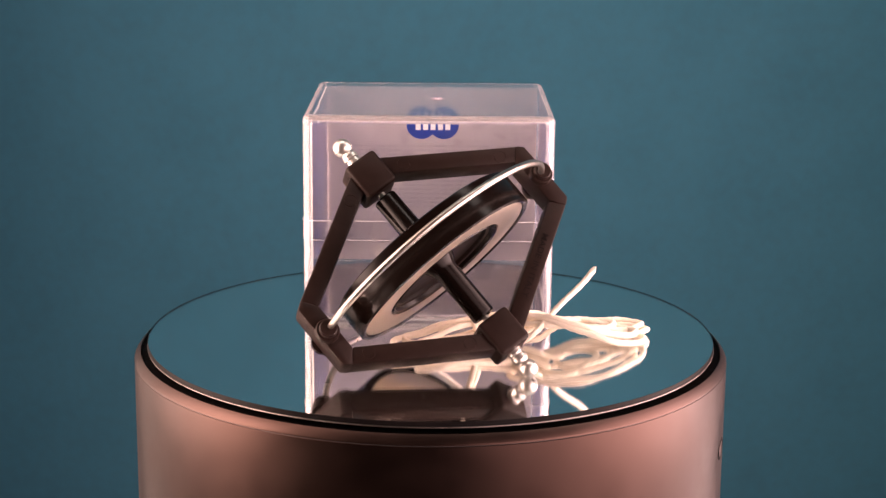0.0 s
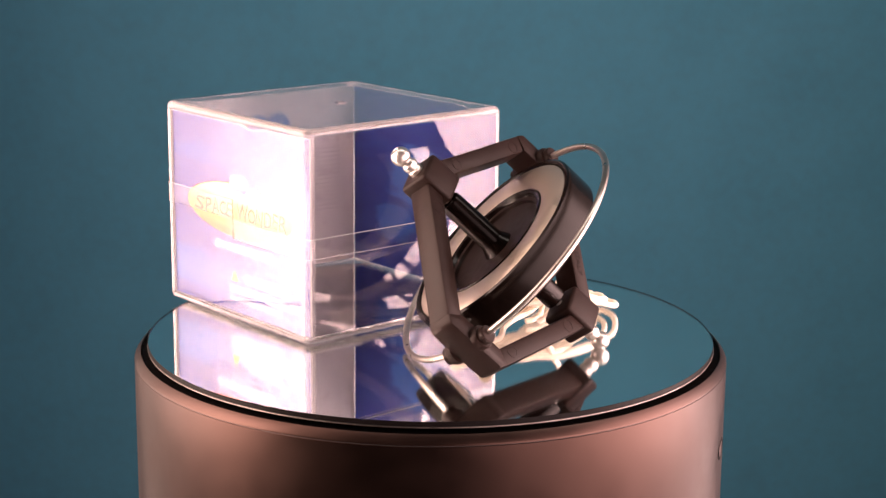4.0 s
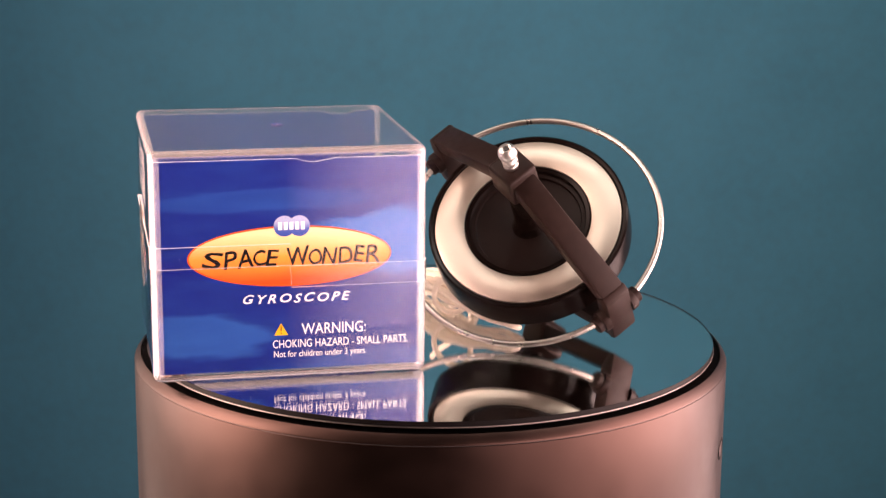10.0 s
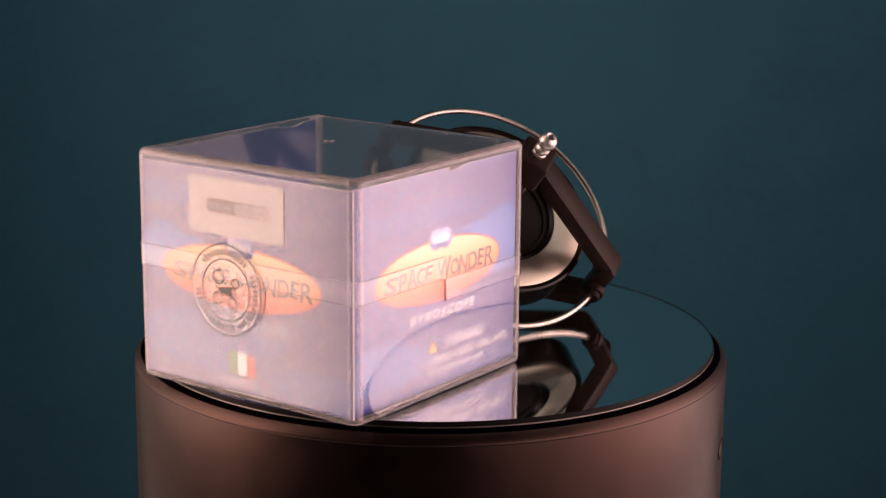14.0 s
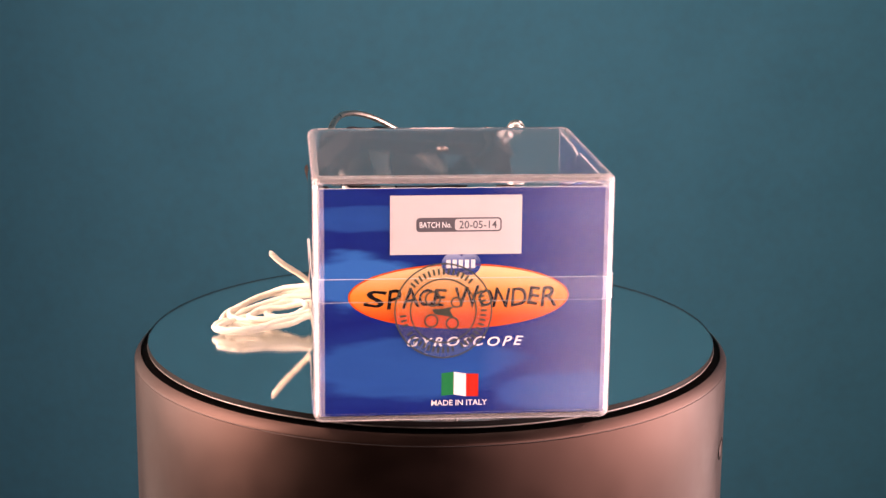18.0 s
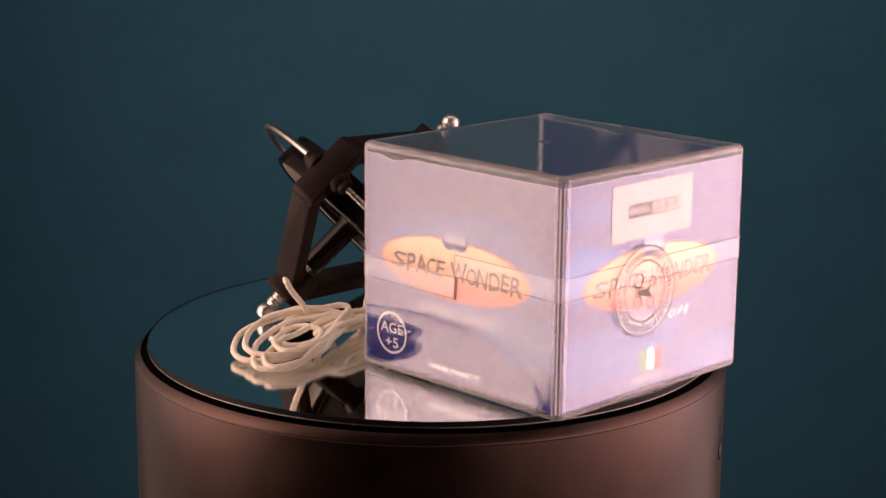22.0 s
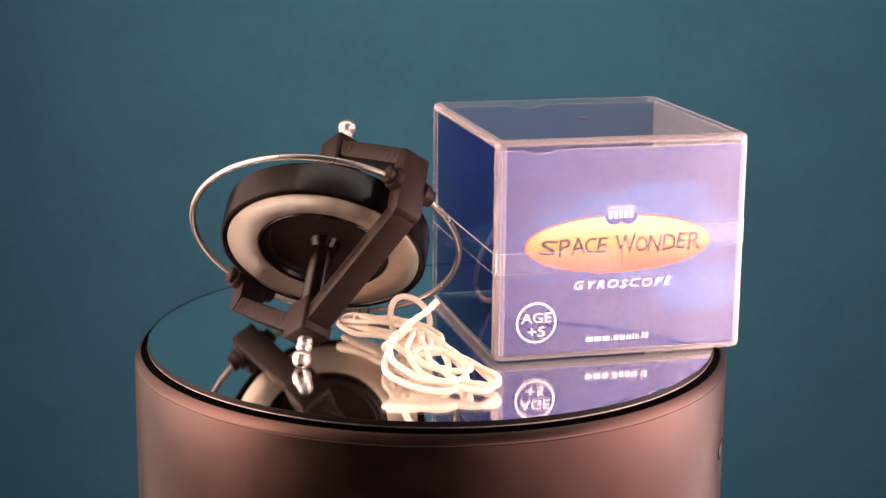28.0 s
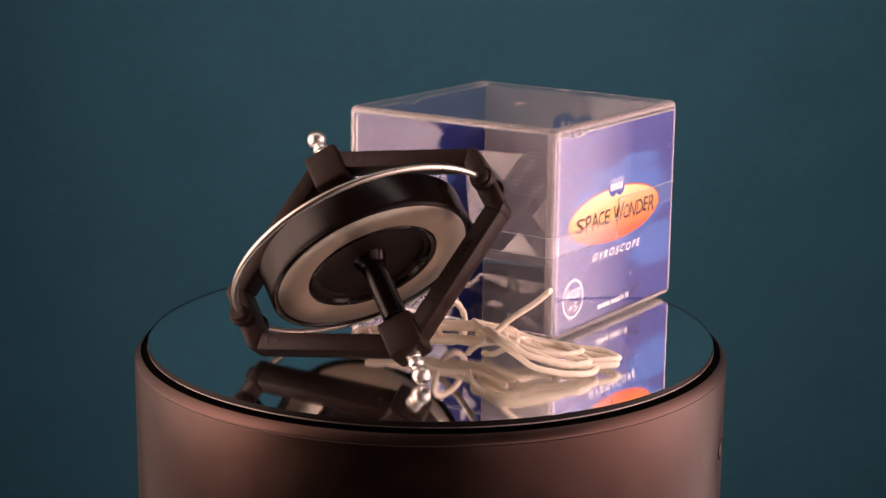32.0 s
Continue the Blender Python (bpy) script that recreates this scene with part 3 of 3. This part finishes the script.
def emblem(panel, oy=0.0):
    """The oval with the toy's title and the two-lobed badge above it."""
    part("oval_rim", flat(ellipse(-0.0004, 0.0281 + oy, 0.0231, 0.0070), L1), ORANGEINK, panel, "orange oval outline")
    part("oval", flat(ellipse(-0.0004, 0.0281 + oy, 0.0227, 0.0066), L2), OVALINK, panel, "oval graded from orange to pale yellow")
    hand_lettering("title", "SPACEWONDER", panel, 0.0259 + oy, L3, BLACKINK)
    bm = flat(ellipse(-0.0017, 0.0350 + oy, 0.0024, 0.0024, 40), L3)
    bm = flat(ellipse(0.0017, 0.0350 + oy, 0.0024, 0.0024, 40), L3 + 0.00001, bm)
    part("badge", bm, BADGEINK, panel, "blue two-lobed badge")
    bars = bmesh.new()
    for i in range(5):
        x = -0.0031 + 0.00128 * i
        flat(rect(x, 0.03415 + oy, x + 0.0009, 0.03595 + oy), L4, bars)
    part("badge_bars", bars, WHITEINK, panel, "white bars across the badge")
    lettering("subtitle", "GYROSCOPE", -0.0112, 0.0133, 0.0173 + oy, 0.0020, L2, WHITEINK, panel, shear=0.3, weight=0.014, spacing=1.35, jitter=0.0001)


def card():
    t = thing("card_insert", "folded blue printed card lining three sides of the box", "card")
    hx, hy = BW / 2 - 0.0012, BD / 2 - 0.0012
    h0, h1 = 0.0016, BH - 0.0025
    def panel(name, width, sky, inside, m, off, torn=0.0):
        bm = bmesh.new()
        n = 40
        top = []
        rnd = random.Random(name)
        for i in range(n + 1):
            x = off - width / 2 + width * i / n
            dip = 0.0
            if torn and abs(x - torn) < 0.004:
                dip = 0.0007 * math.cos((x - torn) / 0.004 * math.pi / 2) + 0.0002 * rnd.random()
            top.append((x, h1 - dip - 0.00012 * rnd.random()))
        outline = [(off - width / 2, h0), (off + width / 2, h0)] + list(reversed(top))
        a = [bm.verts.new((x, y, 0.0)) for x, y in outline]
        b = [bm.verts.new((x, y, -0.00045)) for x, y in outline]
        f = bm.faces.new(a)
        g = bm.faces.new(list(reversed(b)))
        g.material_index = 1
        for i in range(len(outline)):
            e = bm.faces.new((a[i], b[i], b[(i + 1) % len(outline)], a[(i + 1) % len(outline)]))
            e.material_index = 2
        return part(name, bm, [sky, inside, EDGECARD], t, m=m, angle=20)
    pa = panel("warning_panel", 2 * hx - 0.0006, SKY_A, SKY_IN, Matrix.Translation((0.00049, -0.4211 * R, 0)) @ pose(0, 0, 0, 90, 0, 0), -0.00049, torn=0.005)
    pb = panel("batch_panel", 2 * hy - 0.0004, SKY_B, INSIDE, Matrix.Translation((-0.4350 * R, 0.00068, 0)) @ pose(0, 0, 0, 90, 0, -90), 0.00068)
    pd = panel("age_panel", 2 * hx - 0.0006, SKY_D, SKY_IN, Matrix.Translation((0.00049, 0.4396 * R, 0)) @ pose(0, 0, 0, 90, 0, 180), 0.00049, torn=-0.020)
    for p in (pa, pb, pd):
        emblem(p, -0.0008 if p is pb else -0.0006 if p is pd else 0.0)
    # warning side
    part("triangle", flat([(-0.0043, 0.0096), (-0.0011, 0.0096), (-0.0027, 0.0124)], L1), YELLOWINK, pa, "yellow warning triangle")
    part("exclamation_mark", flat(rect(-0.00283, 0.0106, -0.00257, 0.0118), L2, flat(rect(-0.00283, 0.0100, -0.00257, 0.01025), L2)), BLACKINK, pa)
    lettering("warning_heading", "WARNING:", 0.0020, 0.0168, 0.0096, 0.0026, L1, WHITEINK, pa)
    lettering("warning_line", "CHOKING HAZARD - SMALL PARTS.", -0.0046, 0.0267, 0.0066, 0.0019, L1, WHITEINK, pa)
    lettering("warning_small_print", "Not for children under 3 years.", -0.0044, 0.0170, 0.0044, 0.0015, L1, WHITEINK, pa)
    # batch side
    part("sticker", flat(rect(-0.0148, 0.0363, 0.0125, 0.0488), 0.00020), WHITECARD, pb, "white paper batch sticker")
    part("batch_frame", flat(rounded_rect(-0.0094, 0.0411, 0.0083, 0.0441, 0.0008), 0.00023), GREYINK, pb)
    part("batch_field", flat(rounded_rect(-0.0014, 0.0414, 0.0080, 0.0438, 0.0006), 0.00026), WHITECARD, pb)
    lettering("batch_word", "BATCH No.", -0.0087, -0.0021, 0.0420, 0.0012, 0.00027, WHITEINK, pb, weight=0.01)
    lettering("batch_date", "20-05-14", -0.0005, 0.0073, 0.0418, 0.0016, 0.00029, GREYINK, pb, weight=0.008)
    for i, ink in enumerate((GREENINK, WHITEINK, REDINK)):
        x0 = -0.0039 + 0.0026 * i
        w = lambda x: 0.0003 * math.sin((x + 0.004) * 700)
        part("flag_stripe", flat([(x0, 0.0056 + w(x0)), (x0 + 0.0026, 0.0056 + w(x0 + 0.0026)), (x0 + 0.0026, 0.0106 + w(x0 + 0.0026)), (x0, 0.0106 + w(x0))], L1), ink, pb)
    lettering("origin_words", "MADE IN ITALY", -0.0060, 0.0058, 0.0035, 0.0012, L1, WHITEINK, pb, weight=0.01)
    # age side
    part("age_ring", band(-0.0203, 0.0092, 0.00445, 0.00498, L1), WHITEINK, pd, "white ring")
    lettering("age_word", "AGE", -0.0240, -0.0166, 0.0092, 0.0024, L1, WHITEINK, pd, weight=0.012)
    lettering("age_number", "+5", -0.0224, -0.0181, 0.0058, 0.0024, L1, WHITEINK, pd, weight=0.012)
    part("scuff", flat([(0.0085, 0.0093), (0.0089, 0.0094), (0.0092, 0.0109), (0.0088, 0.0108)], L1), PALEINK, pd, "small pale scuff")
    for sx, sy, sr in ((-0.0158, 0.0214, 0.00016), (0.0013, 0.0166, 0.00013), (0.0188, 0.0118, 0.00015), (0.0062, 0.0412, 0.00012), (-0.0120, 0.0425, 0.00014)):
        part("scuff", flat(ellipse(sx, sy, sr, sr * 0.7, 8), L1), PALEINK, pd)
    bars = bmesh.new()
    x = -0.0079
    for w, h in ((1.75, 1.1), (1.75, 1.1), (1.75, 1.1), (0.3, 0.3), (1.2, 1.15), (1.2, 1.15), (1.25, 1.1), (0.35, 1.6), (0.75, 1.15), (0.3, 0.3), (0.35, 1.6), (0.75, 1.5)):
        flat(rect(x, 0.0038, x + w * 0.001, 0.0038 + h * 0.001), L1, bars)
        x += w * 0.001 + 0.00036
    part("address_bars", bars, WHITEINK, pd, "row of small white bars")
    # the white back of the batch side, seen through the open side: rows of small print and a badge
    back = -0.00045 - 0.00004
    rows = random.Random(5)
    bm = bmesh.new()
    for i in range(15):
        y = 0.0345 - 0.00125 * i
        x = -0.0245
        while x < 0.0225:
            w = rows.uniform(0.0010, 0.0042)
            flat(rect(x, y, min(0.0240, x + w), y + 0.00055), back, bm)
            x += w + 0.0006
    part("instruction_lines", bm, LINEINK, pb, "rows of small grey print")
    bm = flat(ellipse(-0.0032, 0.0408, 0.0042, 0.0040, 40), back)
    bm = flat(ellipse(0.0032, 0.0408, 0.0042, 0.0040, 40), back - 0.00001, bm)
    part("back_badge", bm, DEEPBLUE, pb, "blue two-lobed badge")
    bm = bmesh.new()
    for i in range(5):
        flat(rect(-0.0050 + 0.0021 * i, 0.0394, -0.0050 + 0.0021 * i + 0.0014, 0.0424), back - 0.00004, bm)
    part("back_badge_bars", bm, WHITEINK, pb, "white bars across the badge")
    return t


insert = card()


def seal():
    """Round transparent quality seal stuck over the seam, printed in dark ink."""
    cx, cy, z = -0.0037, 0.0244, 0.00005
    m = Matrix.Translation((-BW / 2 - 0.0003, 0.00068, 0)) @ pose(0, 0, 0, 90, 0, -90)
    s = part("seal", band(cx, cy, 0.00995, 0.01025, z), SEALINK, box, "dark printed round seal on clear film", m=m)
    film = lathe([(0, 0.00001), (0.0103, 0.00001), (0.0103, 0.00004), (0, 0.00004)], 64, False)
    part("film", film, FILM, s, "milky clear round film", m=Matrix.Translation((cx, cy, 0))).visible_shadow = False
    part("seal_ring", band(cx, cy, 0.0067, 0.0070, z), SEALINK, s)
    rnd = random.Random(3)
    bar = None
    for i in range(52):
        if 22 <= i <= 26 or rnd.random() < 0.12:
            continue
        at = Matrix.Translation((cx, cy, 0)) @ pose(0, 0, 0, 0, 0, 360 / 52 * i)
        if bar is None:
            bar = part("seal_bar", flat(rect(0.0078, -0.00022, 0.0091, 0.00022), z), SEALINK, s, m=at)
        else:
            o = new("seal_bar", bar.data)
            o.parent, o.matrix_basis = s, at
    for dx, dy, r in ((-0.0022, 0.0026, 0.0017), (0.0027, 0.0018, 0.0012), (-0.0025, -0.0021, 0.0015), (0.0019, -0.0027, 0.0014)):
        part("seal_circle", band(cx + dx, cy + dy, r - 0.00034, r, z, 30), SEALINK, s)
    part("seal_bow", flat([(cx - 0.0024, cy + 0.0004), (cx - 0.0018, cy - 0.0007), (cx, cy - 0.0010), (cx + 0.0022, cy - 0.0015), (cx + 0.0014, cy + 0.0002), (cx + 0.0024, cy + 0.0010), (cx, cy + 0.0005)], z), SEALINK, s)


seal()


# ---- gyroscope: z along its axle, x towards the pivots of the wire ring ----
def gyroscope():
    t = thing("gyroscope", "black toy gyroscope with metal flywheel rings and wire hoop, leaning", "gyroscope")
    c = lambda *p: [(x * R, z * R) for x, z in p]
    for sx, sz in ((1, 1), (-1, 1), (1, -1), (-1, -1)):
        o = c((0.045 * sx, 0.388 * sz), (0.474 * sx, 0.131 * sz), (0.430 * sx, 0.086 * sz), (0.045 * sx, 0.315 * sz))
        part("frame_bar", slab(o, -0.046 * R, 0.046 * R, 0.0006), FRAMEP, t)
    for sx in (1, -1):
        o = c((0.468 * sx, 0.136), (0.494 * sx, 0.114), (0.494 * sx, -0.114), (0.468 * sx, -0.136), (0.430 * sx, -0.088), (0.430 * sx, 0.088))
        e = part("elbow", slab(o, -0.050 * R, 0.050 * R, 0.0006), FRAMEP, t)
        for sy in (1, -1):
            boss = lathe([(0, 0.0), (0.040 * R, 0.0), (0.040 * R, 0.020 * R), (0.036 * R, 0.026 * R), (0.030 * R, 0.026 * R), (0.030 * R, 0.044 * R), (0.026 * R, 0.048 * R), (0, 0.048 * R)], 32, False)
            part("pivot_boss", boss, FRAMEP, e, m=Matrix.Translation((0.466 * R * sx, sy * 0.048 * R, 0)) @ pose(0, 0, 0, -90 * sy, 0, 0))
    for sz in (1, -1):
        flip = pose(0, 0, 0, 0 if sz == 1 else 180, 0, 0)
        b = part("axle_block", block(0.122 * R, 0.120 * R, 0.132 * R, 0.0009), FRAMEP, t, m=flip @ pose(0, 0, 0.345 * R))
        prof = [(0, 0.408), (0.026, 0.408), (0.026, 0.424), (0.0235, 0.427), (0.0235, 0.433), (0.027, 0.436), (0.027, 0.450), (0.0215, 0.457)]
        prof += [(0.033 * math.sin(radians(a)), 0.487 - 0.033 * math.cos(radians(a))) for a in range(40, 156, 10)]
        prof += [(0.011, 0.513), (0.009, 0.507), (0, 0.505)]
        s = part("axle_screw", lathe([(r * R, z * R) for r, z in prof], 36, False), SCREW, t, "shiny metal ball-ended screw", m=flip)
        # dark plug paints the shade inside the screw's end hole
        part("hole_plug", lathe([(0, 0.5135 * R), (0.0085 * R, 0.5132 * R), (0.0085 * R, 0.508 * R), (0, 0.508 * R)], 16, False), HOLE, s)
        part("axle_pin", lathe([(0, 0.262 * R), (0.012 * R, 0.262 * R), (0.012 * R, 0.284 * R), (0, 0.284 * R)], 20, False), SCREW, t, "thin metal pin", m=flip)
    w = part("flywheel", lathe([(r * R, z * R) for r, z in ((0.0, 0.026), (0.055, 0.026), (0.182, 0.026), (0.189, 0.029), (0.192, 0.040), (0.204, 0.043), (0.209, 0.056), (0.222, 0.060), (0.228, 0.048), (0.334, 0.048), (0.340, 0.060), (0.350, 0.0625), (0.3575, 0.058), (0.3585, 0.045),
             (0.3585, -0.045), (0.3575, -0.058), (0.350, -0.0625), (0.340, -0.060), (0.334, -0.048), (0.228, -0.048), (0.222, -0.060), (0.209, -0.056), (0.204, -0.043), (0.192, -0.040), (0.189, -0.029), (0.182, -0.026), (0.055, -0.026), (0.0, -0.026))], 144, False), [GLOSSP, DISC], t, "black plastic wheel with a glossy rim", angle=30)
    for f in w.data.polygons:
        f.material_index = 1 if math.hypot(f.center.x, f.center.y) < 0.200 * R else 0
    for sz in (1, -1):
        part("metal_ring", lathe([(r * R, z * R * sz) for r, z in ((0.2285, 0.0485), (0.3335, 0.0485), (0.3335, 0.0565), (0.331, 0.0580), (0.231, 0.0580), (0.2285, 0.0565))], 128), ZINC, w, "pale zinc-plated metal ring")
        part("hub", lathe([(r * R, z * R * sz) for r, z in ((0, 0.020), (0.060, 0.0262), (0.056, 0.034), (0.046, 0.052), (0.0425, 0.060), (0.041, 0.255), (0.038, 0.261), (0.026, 0.262), (0.024, 0.252), (0, 0.250))], 40, False), GLOSSP, w)
    hoop = [(0.466 * R * math.cos(2 * math.pi * i / 160), 0.466 * R * math.sin(2 * math.pi * i / 160), 0) for i in range(160)]
    part("wire_hoop", tube(hoop, 0.0112 * R, 12, True), CHROME, t, "bright bent wire hoop")
    # round moulding marks near the bars' ends
    for px, pz in ((0.115, 0.310), (-0.115, 0.310), (-0.115, -0.310), (0.400, 0.134), (-0.400, -0.134)):
        part("mould_mark", lathe([(0.020 * R, 0.0), (0.022 * R, 0.0), (0.0217 * R, 0.0012 * R), (0.0203 * R, 0.0012 * R)], 28), FRAMEP, t, m=Matrix.Translation((px * R, -0.0458 * R, pz * R)) @ pose(0, 0, 0, 90, 0, 0))
    # raised words on one bar, laid flat; the darker colour paints their shade
    run = Vector((-0.44, -0.267))
    ang = math.degrees(math.atan2(run.y, run.x))
    mid = (Vector((0.463, -0.096)) + Vector((0.052, -0.348))) / 2
    holder = lettering("raised_words", "MADE IN ITALY", -0.0068, 0.0102, -0.0006, 0.0014, 0.0, WORDS, t, weight=0.006)
    holder.matrix_basis = Matrix.Translation((mid.x * R, -0.0464 * R - 0.0001, mid.y * R)) @ pose(0, 0, 0, 90, 0, 0) @ pose(0, 0, 0, 0, 0, ang)
    return t


gyro = gyroscope()


# ---- cord ----
def cord():
    t = thing("cord", "loose skein of cream braided cotton cord lying on the mirror", "string")
    rad = 0.0102
    def line(ctrl, closed=False):
        """A smooth line through the control points, in even small steps."""
        v = [Vector(p) * R for p in ctrl]
        n = len(v)
        pts = []
        for i in range(n if closed else n - 1):
            at = (lambda k: v[k % n]) if closed else (lambda k: v[max(0, min(n - 1, k))])
            p0, p1, p2, p3 = at(i - 1), at(i), at(i + 1), at(i + 2)
            m = max(2, int((p2 - p1).length / 0.00038))
            for k in range(m):
                s = k / m
                p = 0.5 * ((2 * p1) + (p2 - p0) * s + (2 * p0 - 5 * p1 + 4 * p2 - p3) * s * s + (3 * p1 - p0 - 3 * p2 + p3) * s ** 3)
                p += noise.noise_vector(p / (0.11 * R) + Vector((n, 0, 0))) * 0.011 * R
                p.z = max(p.z, rad * R)
                pts.append(p)
        if not closed:
            pts.append(v[-1])
        return pts
    def braid(name, pts, closed=False):
        bm = tube(pts, rad * R, 12, closed)
        # plaited relief: the strands wind round the cord
        vs = list(bm.verts)
        for i, p in enumerate(pts):
            for k in range(12):
                w = vs[i * 12 + k]
                a = 2 * math.pi * k / 12
                u = 0.00038 * i / 0.0023 * 2 * math.pi
                w.co = p + (w.co - p) * (0.87 + 0.13 * abs(math.cos(a + u / 2)) + 0.10 * abs(math.cos(a - u / 2)))
        part(name, bm, CORD, t, angle=80)
    # long loops that fan out from the bound middle of the skein and slope down to the glass
    braid("cord_loop", line([(0.30, -0.15, 0.098), (0.40, -0.245, 0.100), (0.50, -0.300, 0.078), (0.60, -0.330, 0.052), (0.69, -0.270, 0.028), (0.74, -0.180, 0.020), (0.70, -0.100, 0.020), (0.60, -0.060, 0.026), (0.48, -0.070, 0.042), (0.38, -0.090, 0.066)], True), True)
    braid("cord_loop", line([(0.28, -0.13, 0.098), (0.40, -0.195, 0.092), (0.52, -0.230, 0.070), (0.64, -0.210, 0.042), (0.73, -0.130, 0.023), (0.757, -0.060, 0.018), (0.70, -0.005, 0.017), (0.58, -0.010, 0.026), (0.45, -0.050, 0.046), (0.34, -0.090, 0.078)], True), True)
    braid("cord_loop", line([(0.32, -0.12, 0.089), (0.42, -0.155, 0.081), (0.54, -0.160, 0.060), (0.66, -0.125, 0.036), (0.735, -0.060, 0.034), (0.745, -0.010, 0.029), (0.67, 0.015, 0.031), (0.55, -0.025, 0.041), (0.42, -0.070, 0.065)], True), True)
    braid("cord_loop", line([(0.27, -0.145, 0.111), (0.38, -0.235, 0.116), (0.48, -0.285, 0.097), (0.57, -0.300, 0.074), (0.66, -0.240, 0.047), (0.71, -0.160, 0.037), (0.65, -0.085, 0.039), (0.52, -0.055, 0.055), (0.40, -0.085, 0.079)], True), True)
    braid("cord_loop", line([(0.30, -0.17, 0.081), (0.38, -0.250, 0.085), (0.46, -0.245, 0.076), (0.55, -0.190, 0.053), (0.57, -0.125, 0.041), (0.48, -0.095, 0.047), (0.36, -0.105, 0.068)], True), True)
    # a small loop that lies across the others
    braid("cord_loop", line([(0.48, -0.205, 0.068), (0.60, -0.170, 0.055), (0.635, -0.065, 0.044), (0.53, -0.045, 0.049), (0.440, -0.115, 0.066)], True), True)
    # straight hanks that run on below the gyroscope and turn back
    for dy, dz, x1 in ((0.0, 0.0, -0.14), (-0.035, 0.012, -0.06), (0.035, 0.006, -0.10)):
        braid("cord_hank", line([(0.40, -0.125 + dy, 0.070 + dz), (0.30, -0.11 + dy, 0.082 + dz), (0.12, -0.15 + dy, 0.066 + dz), (x1 + 0.07, -0.215 + dy, 0.045 + dz), (x1, -0.255 + dy, 0.035 + dz), (x1 + 0.01, -0.29 + dy, 0.028 + dz),
                                 (x1 + 0.10, -0.265 + dy, 0.030), (0.16, -0.19 + dy, 0.042), (0.32, -0.145 + dy, 0.050)], True), True)
    # a thin ring standing up out of the skein
    c = Vector((0.155, -0.125, 0.098))
    braid("cord_ring", line([c + Vector((0.020 * math.cos(u) - 0.058 * math.sin(u) * 0.3, 0.066 * math.cos(u), 0.078 * math.sin(u))) for u in [2 * math.pi * i / 10 for i in range(10)]], True), True)
    # the end that sticks up, and a short cut end
    braid("free_end", line([(0.30, -0.24, 0.020), (0.335, -0.260, 0.060), (0.40, -0.232, 0.118), (0.48, -0.195, 0.188), (0.563, -0.154, 0.262)]))
    braid("free_end", line([(0.315, -0.165, 0.0128), (0.37, -0.185, 0.02), (0.42, -0.15, 0.05), (0.46, -0.10, 0.06)]))
    return t


skein = cord()


# ---- what moves: the plate turns and carries all that stands on it ----
TURN = (2.86, 23.24, 43.62, 63.97, 84.33, 104.76, 125.54, 146.80, 167.84, 187.99, 207.63, 227.26, 247.15, 267.05, 286.95, 307.26, 327.88)
BOX_AT = Matrix.Translation((0.0169 * R, 0.5554 * R, 0.00005)) @ pose(0, 0, 0, 0, 0, -93.104)


def frame_pose(c, x, z):
    """The gyroscope's pose on the plate from its centre (in plate radii) and the ways of its x and z."""
    z = Vector(z).normalized()
    x = Vector(x)
    x = (x - z * x.dot(z)).normalized()
    y = z.cross(x)
    m = Matrix((x, y, z)).transposed().to_4x4()
    m.translation = Vector(c) * R
    return m


GYRO_FIRST = frame_pose((-0.0094, -0.3602, 0.3590), (0.7731, 0.4317, 0.4646), (-0.6224, 0.3756, 0.6867))
GYRO_LATER = frame_pose((-0.0163, -0.3802, 0.3590), (0.7431, 0.4295, 0.5132), (-0.6579, 0.3286, 0.6777))


def turned(t):
    """The plate's turn, a smooth line through the angles of TURN."""
    i = min(int(t // 2), len(TURN) - 2)
    p = [TURN[max(0, min(len(TURN) - 1, i + k))] for k in (-1, 0, 1, 2)]
    if i == 0:
        p[0] = 2 * p[1] - p[2]
    if i == len(TURN) - 2:
        p[3] = 2 * p[2] - p[1]
    u = t / 2 - i
    a = 0.5 * (2 * p[1] + (p[2] - p[0]) * u + (2 * p[0] - 5 * p[1] + 4 * p[2] - p[3]) * u * u + (3 * p[1] - p[0] - 3 * p[2] + p[3]) * u ** 3)
    return pose(0, 0, 0, 0, 0, a)


def motions():
    times = [i * 0.5 for i in range(65)]
    walk(plate, [(t, turned(t) @ pose(0, 0, -0.00175)) for t in times])
    walk(box, [(t, turned(t) @ BOX_AT) for t in times])
    walk(insert, [(t, turned(t) @ BOX_AT) for t in times])
    walk(skein, [(t, turned(t)) for t in times])
    # the gyroscope tips over a little on its resting points between 12.4 and 12.7 s
    rows = [(t, turned(t) @ GYRO_FIRST) for t in times if t < 12.4]
    rows += [(12.4, turned(12.4) @ GYRO_FIRST), (12.7, turned(12.7) @ GYRO_LATER)]
    rows += [(t, turned(t) @ GYRO_LATER) for t in times if t > 12.7]
    walk(gyro, rows)


motions()
